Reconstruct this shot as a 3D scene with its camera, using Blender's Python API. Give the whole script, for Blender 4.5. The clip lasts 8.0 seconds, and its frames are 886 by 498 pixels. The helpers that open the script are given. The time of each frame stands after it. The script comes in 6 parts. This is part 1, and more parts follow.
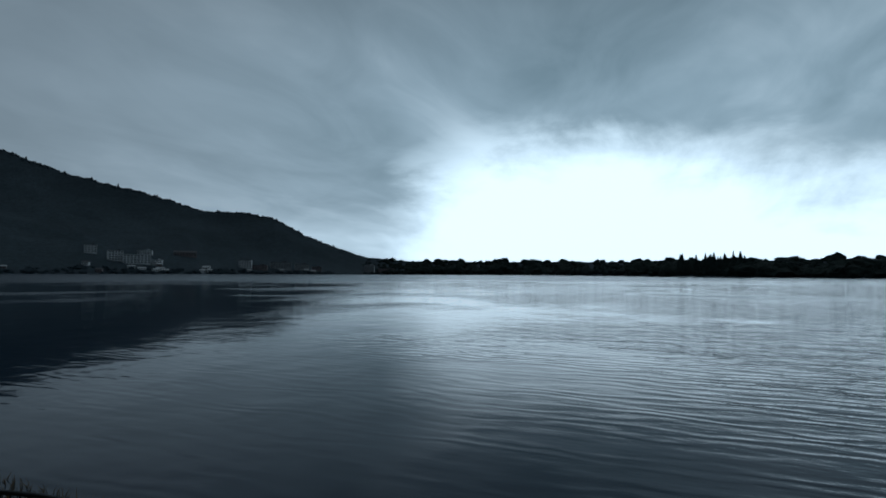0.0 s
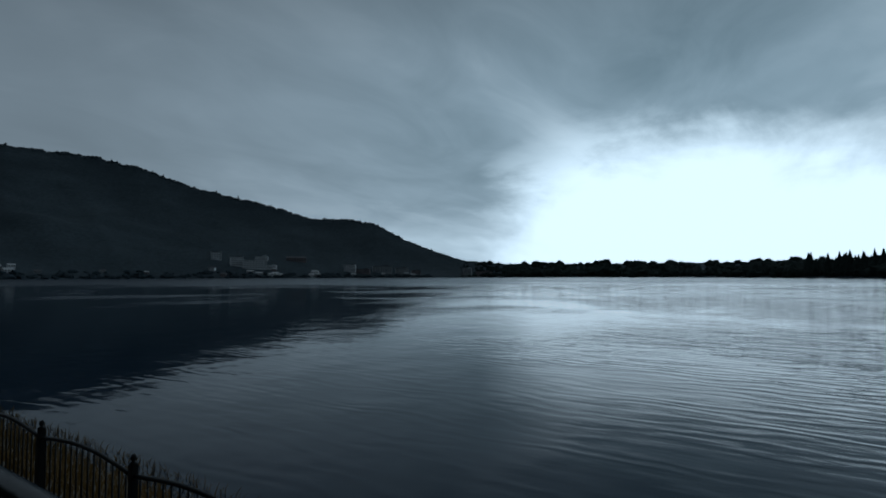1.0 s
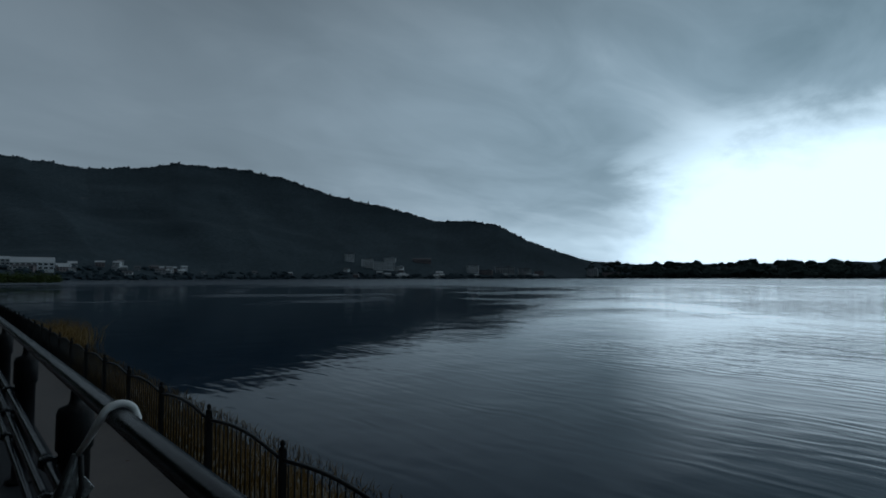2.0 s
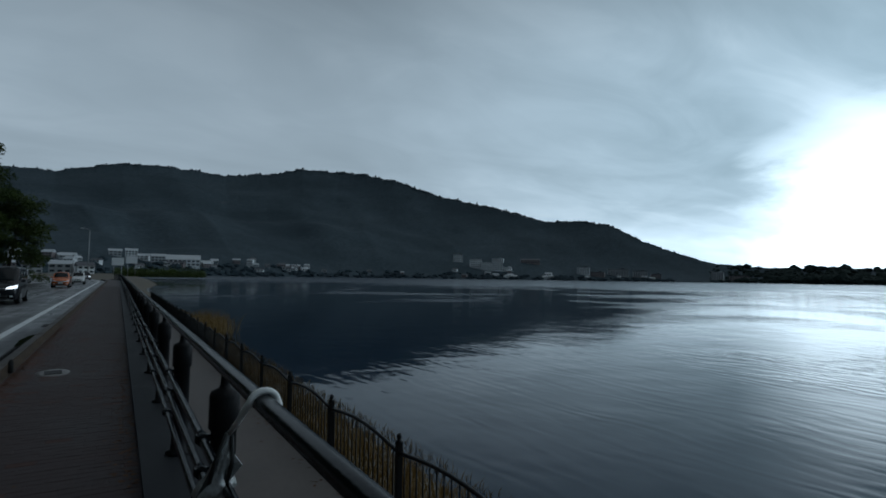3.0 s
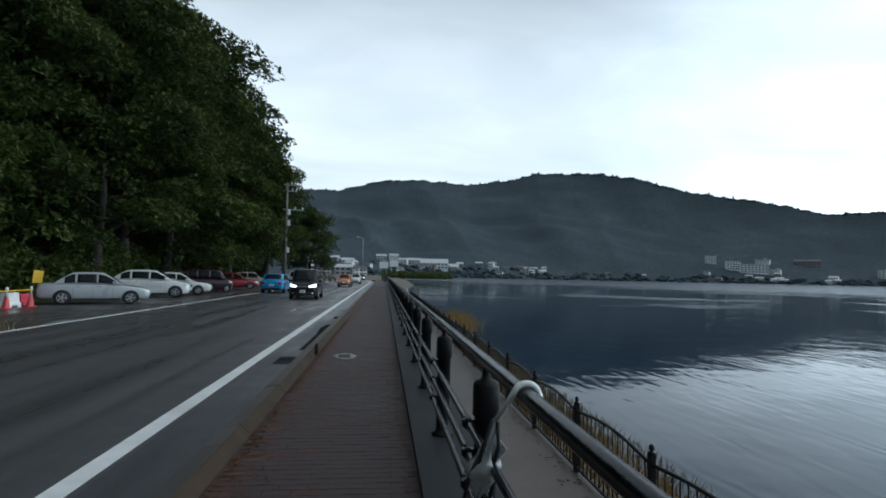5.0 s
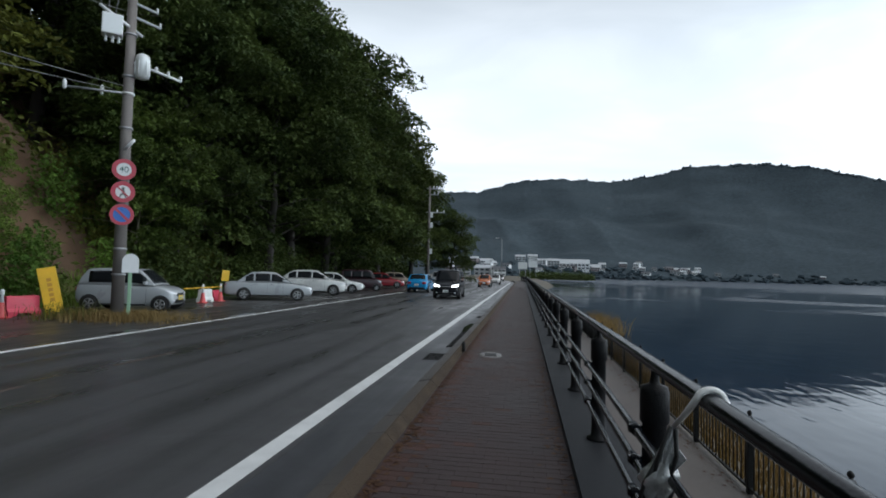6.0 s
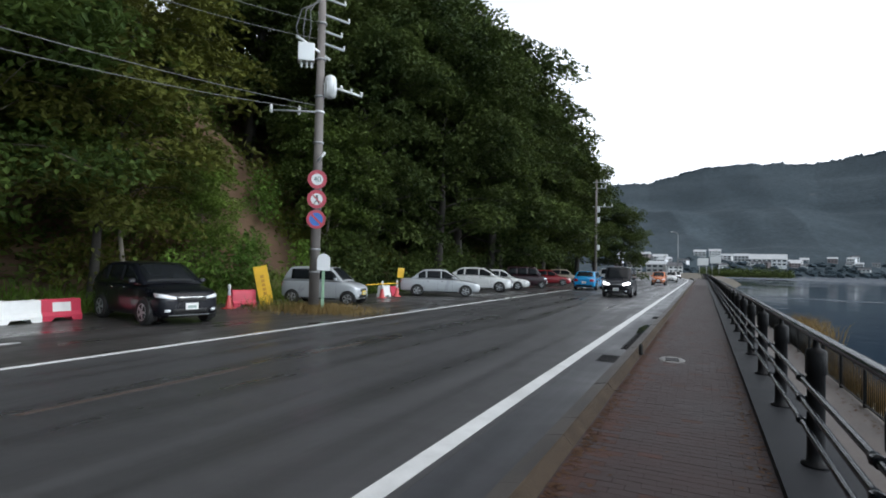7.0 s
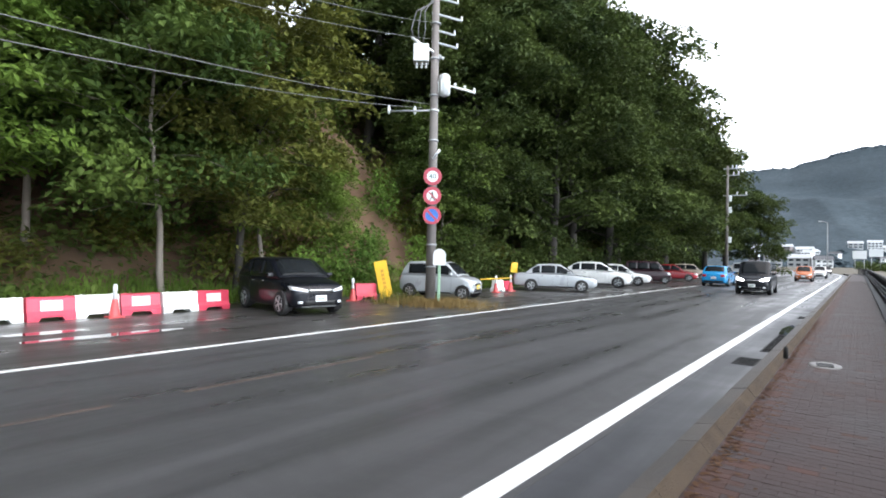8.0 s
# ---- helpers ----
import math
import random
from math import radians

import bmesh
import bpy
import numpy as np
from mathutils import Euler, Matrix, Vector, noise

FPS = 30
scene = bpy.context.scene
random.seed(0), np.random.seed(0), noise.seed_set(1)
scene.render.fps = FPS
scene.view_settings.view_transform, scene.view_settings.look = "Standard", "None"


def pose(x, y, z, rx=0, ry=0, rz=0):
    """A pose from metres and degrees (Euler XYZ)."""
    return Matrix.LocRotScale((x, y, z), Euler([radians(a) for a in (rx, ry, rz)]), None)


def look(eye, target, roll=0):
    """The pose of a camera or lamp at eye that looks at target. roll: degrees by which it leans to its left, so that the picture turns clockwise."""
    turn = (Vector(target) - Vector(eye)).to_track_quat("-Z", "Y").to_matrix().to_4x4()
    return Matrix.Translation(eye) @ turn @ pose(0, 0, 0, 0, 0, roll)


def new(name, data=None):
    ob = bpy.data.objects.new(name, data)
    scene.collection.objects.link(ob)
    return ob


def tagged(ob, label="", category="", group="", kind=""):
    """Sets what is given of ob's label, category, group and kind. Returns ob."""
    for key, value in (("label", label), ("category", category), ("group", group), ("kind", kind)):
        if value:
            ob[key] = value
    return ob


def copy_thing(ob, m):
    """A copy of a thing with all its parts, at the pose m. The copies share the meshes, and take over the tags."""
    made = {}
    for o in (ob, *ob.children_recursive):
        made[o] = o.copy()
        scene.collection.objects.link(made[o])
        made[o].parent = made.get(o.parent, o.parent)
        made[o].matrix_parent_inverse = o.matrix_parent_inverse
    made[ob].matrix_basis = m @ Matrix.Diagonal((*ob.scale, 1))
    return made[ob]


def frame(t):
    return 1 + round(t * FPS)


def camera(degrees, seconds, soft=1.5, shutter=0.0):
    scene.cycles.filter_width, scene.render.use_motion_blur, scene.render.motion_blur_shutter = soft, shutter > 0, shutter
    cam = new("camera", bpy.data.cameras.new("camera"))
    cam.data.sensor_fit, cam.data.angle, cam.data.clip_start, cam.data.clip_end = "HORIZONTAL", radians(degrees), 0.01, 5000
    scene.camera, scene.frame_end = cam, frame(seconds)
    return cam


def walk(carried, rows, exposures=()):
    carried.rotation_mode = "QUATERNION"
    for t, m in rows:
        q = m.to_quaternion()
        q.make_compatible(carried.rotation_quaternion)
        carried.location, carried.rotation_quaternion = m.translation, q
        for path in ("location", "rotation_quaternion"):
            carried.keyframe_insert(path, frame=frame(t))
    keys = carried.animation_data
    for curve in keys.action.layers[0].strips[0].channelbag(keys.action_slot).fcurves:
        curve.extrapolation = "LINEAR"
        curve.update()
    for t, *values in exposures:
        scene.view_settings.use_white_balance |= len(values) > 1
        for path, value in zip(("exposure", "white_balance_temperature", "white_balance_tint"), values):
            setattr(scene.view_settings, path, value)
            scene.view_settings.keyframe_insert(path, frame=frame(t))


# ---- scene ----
cam = camera(79.6, 8.0, soft=1.8)
# seconds, eye x, y, z, yaw, pitch, roll
ROWS = [
    (0.0, 0.002, 0.000, 1.550, -66.56, 2.62, 0.32),
    (0.5, 0.045, 0.030, 1.550, -61.52, 2.66, 0.22),
    (1.0, 0.084, 0.061, 1.552, -56.12, 2.90, -0.06),
    (1.5, 0.109, 0.091, 1.557, -49.67, 3.06, -0.22),
    (1.7, 0.107, 0.101, 1.555, -46.90, 3.04, -0.16),
    (2.8, 0.068, 0.144, 1.559, -33.60, 2.97, 0.70),
    (3.0, 0.062, 0.148, 1.560, -31.36, 2.97, 0.92),
    (3.5, 0.037, 0.143, 1.561, -25.94, 2.94, 1.15),
    (4.0, 0.018, 0.127, 1.565, -19.27, 2.97, 1.13),
    (4.5, 0.002, 0.115, 1.566, -12.99, 2.93, 1.15),
    (4.7, -0.012, 0.110, 1.561, -10.26, 2.89, 1.17),
    (5.8, -0.115, 0.083, 1.541, 5.14, 2.58, 1.43),
    (6.0, -0.150, 0.079, 1.538, 8.57, 2.50, 1.45),
    (6.5, -0.200, 0.076, 1.540, 17.29, 2.15, 1.37),
    (7.0, -0.250, 0.062, 1.560, 26.07, 1.74, 1.31),
    (7.5, -0.275, 0.029, 1.560, 33.09, 1.33, 1.20),
    (8.0, -0.313, 0.012, 1.565, 38.07, 0.89, 1.14),
]
EXPOSURES = [(0.0, -1.35, 5500, 2), (1.0, -1.5, 5500, 2), (1.7, -1.45, 5500, 2), (3.0, -0.65, 5650, 3), (3.5, -0.3, 5750, 3), (4.5, 0.42, 5800, 4),
             (5.8, 0.95, 6300, 11), (6.5, 0.75, 6300, 12), (7.0, 1.45, 6450, 14), (7.5, 2.0, 6500, 15), (8.0, 2.5, 6550, 16)]
walk(cam, [(t, pose(x, y, z, 90 + pitch, 0, yaw) @ pose(0, 0, 0, 0, 0, roll)) for t, x, y, z, yaw, pitch, roll in ROWS], EXPOSURES)

# ---- sky and sun: a heavy overcast with one bright break low over the far shore ----
SUN_AZ, SUN_EL = 90.0, 62.0
world = bpy.data.worlds.new("overcast_sky")
scene.world = world
world.use_nodes = True


class Tree:
    """Small helper to write node trees in one line a node."""

    def __init__(self, tree):
        self.t = tree

    def node(self, kind, inputs=None, **attrs):
        n = self.t.nodes.new(kind)
        for k, v in attrs.items():
            setattr(n, k, v)
        for k, v in (inputs or {}).items():
            if isinstance(v, bpy.types.NodeSocket):
                self.t.links.new(v, n.inputs[k])
            else:
                n.inputs[k].default_value = v
        return n

    def math(self, op, a, b=0.0, c=0.0, clamp=False):
        return self.node("ShaderNodeMath", {0: a, 1: b, 2: c}, operation=op, use_clamp=clamp).outputs[0]

    def vec(self, op, a, b=(0, 0, 0)):
        n = self.node("ShaderNodeVectorMath", {0: a, 1: b}, operation=op)
        return n.outputs["Value"] if op in ("DOT_PRODUCT", "LENGTH") else n.outputs["Vector"]

    def noise(self, vector, scale, detail=4.0, rough=0.55, distort=0.0):
        return self.node("ShaderNodeTexNoise", {"Vector": vector, "Scale": scale, "Detail": detail, "Roughness": rough, "Distortion": distort}).outputs["Fac"]

    def ramp(self, fac, stops, interp="LINEAR"):
        n = self.node("ShaderNodeValToRGB", {0: fac})
        n.color_ramp.interpolation = interp
        el = n.color_ramp.elements
        while len(el) < len(stops):
            el.new(0.5)
        for e, (p, c) in zip(el, stops):
            e.position, e.color = p, (c, c, c, 1) if isinstance(c, (int, float)) else (*c, 1)
        return n.outputs["Color"]

    def mix(self, fac, a, b, blend="MIX"):
        n = self.node("ShaderNodeMix", {0: fac, 6: a if isinstance(a, bpy.types.NodeSocket) else (*a, 1), 7: b if isinstance(b, bpy.types.NodeSocket) else (*b, 1)}, data_type="RGBA", blend_type=blend)
        return n.outputs[2]

    def smooth(self, x, lo, hi):
        return self.node("ShaderNodeMapRange", {"Value": x, "From Min": lo, "From Max": hi, "To Min": 0.0, "To Max": 1.0}, interpolation_type="SMOOTHSTEP").outputs[0]


w = Tree(world.node_tree)
world.node_tree.nodes.clear()
ray = w.node("ShaderNodeTexCoord").outputs["Generated"]
parts_ray = w.node("ShaderNodeSeparateXYZ", {0: ray}).outputs
up = w.math("MAXIMUM", parts_ray[2], 0.0)
# cloud layer laid on a flat ceiling, so that it crowds towards the horizon
ceil = w.vec("DIVIDE", ray, w.node("ShaderNodeCombineXYZ", {0: w.math("ADD", up, 0.16), 1: w.math("ADD", up, 0.16), 2: 1.0}).outputs[0])
flat = w.node("ShaderNodeCombineXYZ", {0: w.node("ShaderNodeSeparateXYZ", {0: ceil}).outputs[0], 1: w.node("ShaderNodeSeparateXYZ", {0: ceil}).outputs[1], 2: 0.0}).outputs[0]
# long streets of cloud that run towards the break
streets = w.vec("MULTIPLY", flat, (0.62, 1.0, 1.0))
big = w.noise(streets, 0.85, 4, 0.5, 0.6)
fine = w.noise(streets, 2.6, 6, 0.55, 0.8)
cloud = w.math("ADD", w.math("MULTIPLY", big, 0.7), w.math("MULTIPLY", fine, 0.3))
shade = w.ramp(cloud, [(0.36, (0.26, 0.34, 0.38)), (0.5, (0.41, 0.50, 0.55)), (0.64, (0.65, 0.74, 0.79))])
# the break in the cloud
az = radians(88.0)
toward = w.vec("DOT_PRODUCT", ray, (math.sin(az), math.cos(az), 0.0))
az_peak = radians(69.0)
peak_near = w.smooth(w.vec("DOT_PRODUCT", ray, (math.sin(az_peak), math.cos(az_peak), 0.0)), 0.86, 0.99)
torn = w.vec("MULTIPLY", ray, (1.0, 1.0, 2.2))
rag = w.math("ADD", w.math("MULTIPLY", w.math("SUBTRACT", w.noise(torn, 2.6, 7, 0.58, 0.5), 0.5), 0.30), w.math("MULTIPLY", w.math("SUBTRACT", w.noise(torn, 9.0, 5, 0.6, 0.4), 0.5), 0.07))
lift = w.math("SUBTRACT", w.math("ADD", up, rag), w.math("MULTIPLY", peak_near, 0.085))
low = w.math("SUBTRACT", 1.0, w.smooth(lift, 0.085, 0.215))
gap = w.math("MULTIPLY", w.smooth(w.math("ADD", toward, w.math("MULTIPLY", rag, 0.55)), 0.86, 0.945), low)
seam = w.math("MULTIPLY", w.math("SUBTRACT", 1.0, w.smooth(w.math("ADD", up, w.math("MULTIPLY", rag, 0.3)), 0.06, 0.12)), w.smooth(toward, 0.68, 0.84))
gap = w.math("MAXIMUM", gap, w.math("MULTIPLY", seam, 0.34))
# the cloud thins and pales towards the hills up the road
pale = w.smooth(w.math("ADD", w.math("MULTIPLY", parts_ray[1], 0.9), w.math("MULTIPLY", parts_ray[0], -0.55)), -0.5, 0.9)
shade = w.mix(w.math("MULTIPLY", pale, 0.6), shade, (0.62, 0.66, 0.70))
# brighter round the break, heavier overhead and behind
glow = w.math("ADD", 1.0, w.math("MULTIPLY", w.smooth(toward, 0.25, 1.0), 0.95))
heavy = w.math("SUBTRACT", 1.0, w.math("MULTIPLY", w.smooth(up, 0.24, 0.7), 0.70))
behind = w.math("SUBTRACT", 1.0, w.math("MULTIPLY", w.smooth(w.math("MULTIPLY", w.math("ADD", parts_ray[0], parts_ray[1]), -0.7), 0.1, 0.8), 0.6))
weight = w.math("MULTIPLY", w.math("MULTIPLY", glow, heavy), behind)
shade = w.vec("MULTIPLY", shade, w.node("ShaderNodeCombineXYZ", {0: weight, 1: weight, 2: weight}).outputs[0])
sky_colour = w.mix(gap, shade, (2.7, 2.95, 3.08))
nishita = w.node("ShaderNodeTexSky", sky_type="NISHITA", sun_disc=False, sun_elevation=radians(SUN_EL), sun_rotation=radians(SUN_AZ), air_density=2.0, dust_density=3.0)
clear = w.node("ShaderNodeBackground", {"Color": nishita.outputs[0], "Strength": 0.05})
overcast = w.node("ShaderNodeBackground", {"Color": sky_colour, "Strength": 1.0})
both = w.node("ShaderNodeMixShader", {0: 0.95, 1: clear.outputs[0], 2: overcast.outputs[0]})
w.node("ShaderNodeOutputWorld", {"Surface": both.outputs[0]})

sun = new("sun", bpy.data.lights.new("sun", "SUN"))
sun.data.energy, sun.data.angle, sun.data.color = 0.55, radians(70), (1.0, 0.98, 0.95)
sa, se = radians(SUN_AZ), radians(SUN_EL)
sun.matrix_world = look((math.sin(sa) * math.cos(se) * 50, math.cos(sa) * math.cos(se) * 50, math.sin(se) * 50), (0, 0, 0))


# ---- materials ----
def material(name, colour, rough=0.6, metal=0.0, vary=0.25, grain=8.0, bump=0.2, bump_scale=40.0, spec=0.5, second=None, rough_vary=0.15, random_tint=0.0, coat=0.0, stretch=(1, 1, 1)):
    """A plain surface with stains at one scale, grain at a finer one, and fine relief."""
    m = bpy.data.materials.new(name)
    m.use_nodes = True
    n = Tree(m.node_tree)
    b = m.node_tree.nodes["Principled BSDF"]
    where = n.vec("MULTIPLY", n.node("ShaderNodeNewGeometry").outputs["Position"], stretch)
    stain = n.noise(where, grain * 0.12, 5, 0.6, 0.4)
    grit = n.noise(where, grain * 2.3, 4, 0.6)
    dark = tuple(c * (1 - vary) for c in colour)
    light = tuple(min(1, c * (1 + vary)) for c in (second or colour))
    col = n.mix(n.ramp(stain, [(0.3, 0.0), (0.7, 1.0)]), dark, light)
    col = n.mix(vary, col, n.mix(grit, tuple(c * 0.55 for c in colour), tuple(min(1, c * 1.4) for c in colour)))
    if random_tint:
        r = n.node("ShaderNodeObjectInfo").outputs["Random"]
        col = n.mix(n.math("MULTIPLY", r, random_tint), col, tuple(c * 0.35 for c in colour))
    m.node_tree.links.new(col, b.inputs["Base Color"])
    rg = n.math("ADD", n.math("MULTIPLY", n.math("SUBTRACT", stain, 0.5), rough_vary * 2), rough, clamp=True)
    m.node_tree.links.new(rg, b.inputs["Roughness"])
    b.inputs["Metallic"].default_value = metal
    b.inputs["Specular IOR Level"].default_value = spec
    b.inputs["Coat Weight"].default_value = coat
    b.inputs["Coat Roughness"].default_value = 0.05
    if bump:
        h = n.noise(where, bump_scale, 5, 0.65)
        bp = n.node("ShaderNodeBump", {"Height": h, "Strength": bump, "Distance": 0.02})
        m.node_tree.links.new(bp.outputs[0], b.inputs["Normal"])
    return m


def foliage(name, dark, light, wet=0.55, per="island"):
    """Leaves: tint by leaf and by clump, a little light through them."""
    m = bpy.data.materials.new(name)
    m.use_nodes = True
    n = Tree(m.node_tree)
    b = m.node_tree.nodes["Principled BSDF"]
    g = n.node("ShaderNodeNewGeometry").outputs
    clump = n.noise(g["Position"], 0.30, 4, 0.55)
    f = n.math("ADD", n.math("MULTIPLY", g["Random Per Island"], 0.35), n.math("MULTIPLY", n.ramp(clump, [(0.40, 0.0), (0.64, 1.0)]), 0.65))
    col = n.mix(f, dark, light)
    tint = n.node("ShaderNodeObjectInfo").outputs["Random"]
    col = n.mix(n.math("MULTIPLY", tint, 0.28), col, tuple((a + c) * 0.5 * k for a, c, k in zip(dark, light, (1.25, 0.85, 0.5))))
    m.node_tree.links.new(col, b.inputs["Base Color"])
    b.inputs["Roughness"].default_value = wet
    b.inputs["Specular IOR Level"].default_value = 0.1
    tr = n.node("ShaderNodeBsdfTranslucent", {"Color": col})
    mx = n.node("ShaderNodeMixShader", {0: 0.25, 1: b.outputs[0], 2: tr.outputs[0]})
    m.node_tree.links.new(mx.outputs[0], m.node_tree.nodes["Material Output"].inputs["Surface"])
    return m


def water_material():
    m = bpy.data.materials.new("lake_water")
    m.use_nodes = True
    n = Tree(m.node_tree)
    b = m.node_tree.nodes["Principled BSDF"]
    b.inputs["Base Color"].default_value = (0.003, 0.016, 0.038, 1)
    b.inputs["Roughness"].default_value = 0.05
    b.inputs["IOR"].default_value = 1.195
    p = n.node("ShaderNodeNewGeometry").outputs["Position"]
    along = n.vec("DOT_PRODUCT", p, (1.0, 0.0, 0))
    across = n.vec("DOT_PRODUCT", p, (0.0, 1.0, 0))
    wave_place = n.node("ShaderNodeCombineXYZ", {0: along, 1: n.math("MULTIPLY", across, 0.34), 2: 0.0}).outputs[0]
    swell = n.noise(wave_place, 1.3, 2, 0.5, 0.2)
    ripple = n.noise(wave_place, 4.4, 3, 0.55, 0.3)
    crest_line = n.node("ShaderNodeTexWave", {"Vector": n.node("ShaderNodeCombineXYZ", {0: along, 1: n.math("MULTIPLY", across, 0.40), 2: 0.0}).outputs[0], "Scale": 0.44, "Distortion": 10.0, "Detail": 2.0, "Detail Scale": 1.6, "Detail Roughness": 0.5}, wave_type="BANDS", bands_direction="X", wave_profile="SIN").outputs["Fac"]
    calm = n.ramp(n.math("ADD", n.noise(p, 0.045, 3, 0.5, 0.5), n.math("MULTIPLY", n.vec("DOT_PRODUCT", p, (0.25, -1.0, 0)), 0.006)), [(0.40, 0.16), (0.58, 1.0)])
    h = n.math("MULTIPLY", n.math("ADD", n.math("MULTIPLY", crest_line, 0.105), n.math("ADD", n.math("MULTIPLY", swell, 0.20), n.math("MULTIPLY", ripple, 0.13))), calm)
    h2 = n.math("ADD", h, n.math("MULTIPLY", n.noise(p, 0.35, 2, 0.5), 0.25))
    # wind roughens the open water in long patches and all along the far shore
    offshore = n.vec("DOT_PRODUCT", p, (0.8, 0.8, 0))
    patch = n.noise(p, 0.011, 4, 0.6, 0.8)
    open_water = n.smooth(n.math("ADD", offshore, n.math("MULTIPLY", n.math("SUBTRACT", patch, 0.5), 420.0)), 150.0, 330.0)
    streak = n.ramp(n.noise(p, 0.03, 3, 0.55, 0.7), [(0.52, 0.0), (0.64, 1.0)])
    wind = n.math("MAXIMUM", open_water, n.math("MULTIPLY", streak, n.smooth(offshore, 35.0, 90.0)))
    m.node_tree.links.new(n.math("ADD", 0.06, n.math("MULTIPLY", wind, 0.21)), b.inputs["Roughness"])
    bp = n.node("ShaderNodeBump", {"Height": h2, "Strength": 1.0, "Distance": 0.12})
    m.node_tree.links.new(bp.outputs[0], b.inputs["Normal"])
    return m


def asphalt_material(name, base, wet_rough=0.42):
    """Wet asphalt: dark aggregate, wheel tracks along y, damp sheen that changes from place to place."""
    m = bpy.data.materials.new(name)
    m.use_nodes = True
    n = Tree(m.node_tree)
    b = m.node_tree.nodes["Principled BSDF"]
    p = n.node("ShaderNodeNewGeometry").outputs["Position"]
    streak = n.noise(n.vec("MULTIPLY", p, (1.0, 0.05, 1.0)), 1.7, 4, 0.55, 0.3)
    blot = n.noise(p, 0.55, 5, 0.6, 0.5)
    grit = n.noise(p, 90.0, 3, 0.7)
    col = n.mix(streak, tuple(c * 0.42 for c in base), tuple(c * 1.3 for c in base))
    col = n.mix(n.ramp(blot, [(0.42, 0.0), (0.66, 0.5)]), col, tuple(c * 0.4 for c in base))
    col = n.mix(0.35, col, n.mix(grit, tuple(c * 0.5 for c in base), tuple(c * 1.8 for c in base)))
    m.node_tree.links.new(col, b.inputs["Base Color"])
    wetness = n.math("ADD", n.math("MULTIPLY", streak, 0.6), n.math("MULTIPLY", blot, 0.4))
    m.node_tree.links.new(n.ramp(wetness, [(0.36, wet_rough * 0.5), (0.60, wet_rough + 0.16)]), b.inputs["Roughness"])
    b.inputs["Specular IOR Level"].default_value = 0.5
    bp = n.node("ShaderNodeBump", {"Height": grit, "Strength": 0.12, "Distance": 0.003})
    m.node_tree.links.new(bp.outputs[0], b.inputs["Normal"])
    return m


def hill_material(name, dark, light, scale):
    """Far wooded slopes: crowns as mottling and relief, the gaps between them darkened in the colour, bare streaks of
    earth.
    """
    m = bpy.data.materials.new(name)
    m.use_nodes = True
    n = Tree(m.node_tree)
    b = m.node_tree.nodes["Principled BSDF"]
    p = n.node("ShaderNodeNewGeometry").outputs["Position"]
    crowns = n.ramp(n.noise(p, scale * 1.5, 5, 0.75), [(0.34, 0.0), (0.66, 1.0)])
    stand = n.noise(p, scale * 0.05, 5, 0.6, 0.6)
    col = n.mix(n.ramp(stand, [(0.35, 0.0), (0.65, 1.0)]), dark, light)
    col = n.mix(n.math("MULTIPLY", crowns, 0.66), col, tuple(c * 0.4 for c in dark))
    bare = n.ramp(n.noise(p, scale * 0.06, 6, 0.65, 0.4), [(0.70, 0.0), (0.80, 1.0)])
    col = n.mix(n.math("MULTIPLY", bare, 0.5), col, (0.16, 0.15, 0.14))
    m.node_tree.links.new(col, b.inputs["Base Color"])
    b.inputs["Roughness"].default_value = 0.9
    b.inputs["Specular IOR Level"].default_value = 0.1
    bp = n.node("ShaderNodeBump", {"Height": n.math("SUBTRACT", 1.0, crowns), "Strength": 0.3, "Distance": 2.5})
    m.node_tree.links.new(bp.outputs[0], b.inputs["Normal"])
    return m


def plain(name, colour, rough=0.4, metal=0.0, emit=0.0):
    m = material(name, colour, rough, metal, vary=0.06, bump=0.0)
    if emit:
        b = m.node_tree.nodes["Principled BSDF"]
        b.inputs["Emission Color"].default_value = (*colour, 1)
        b.inputs["Emission Strength"].default_value = emit
    return m


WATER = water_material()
ASPHALT = asphalt_material("wet_asphalt", (0.060, 0.060, 0.063))
GUTTER = asphalt_material("gutter_asphalt", (0.055, 0.057, 0.064), 0.45)
LOT = asphalt_material("lot_asphalt", (0.056, 0.053, 0.052), 0.36)
PAINT = material("road_paint", (0.72, 0.73, 0.73), 0.45, vary=0.15, grain=20, bump=0.3, bump_scale=120)
OLD_PAINT = material("worn_orange_paint", (0.088, 0.066, 0.057), 0.45, vary=0.6, grain=14, bump=0.3, bump_scale=120)
KERB = material("kerb_concrete", (0.062, 0.058, 0.056), 0.55, spec=0.35, vary=0.3, grain=10, bump=0.3, bump_scale=80, second=(0.082, 0.072, 0.064))
KERB_FACE = material("mossy_kerb_face", (0.050, 0.036, 0.026), 0.85, spec=0.15, vary=0.5, grain=14, bump=0.6, bump_scale=60, second=(0.070, 0.052, 0.036))
LEDGE = material("wet_ledge_concrete", (0.019, 0.020, 0.023), 0.6, spec=0.15, vary=0.25, grain=9, bump=0.25, bump_scale=70)
PROMENADE = material("promenade_concrete", (0.11, 0.095, 0.086), 0.6, spec=0.25, vary=0.35, grain=6, bump=0.2, bump_scale=70)
BED = material("sand_joint", (0.041, 0.026, 0.025), 0.62, spec=0.25, vary=0.4, grain=9)
BRICK = material("paving_brick", (0.042, 0.027, 0.026), 0.62, spec=0.25, vary=0.4, grain=7, bump=0.3, bump_scale=120, random_tint=0.14)
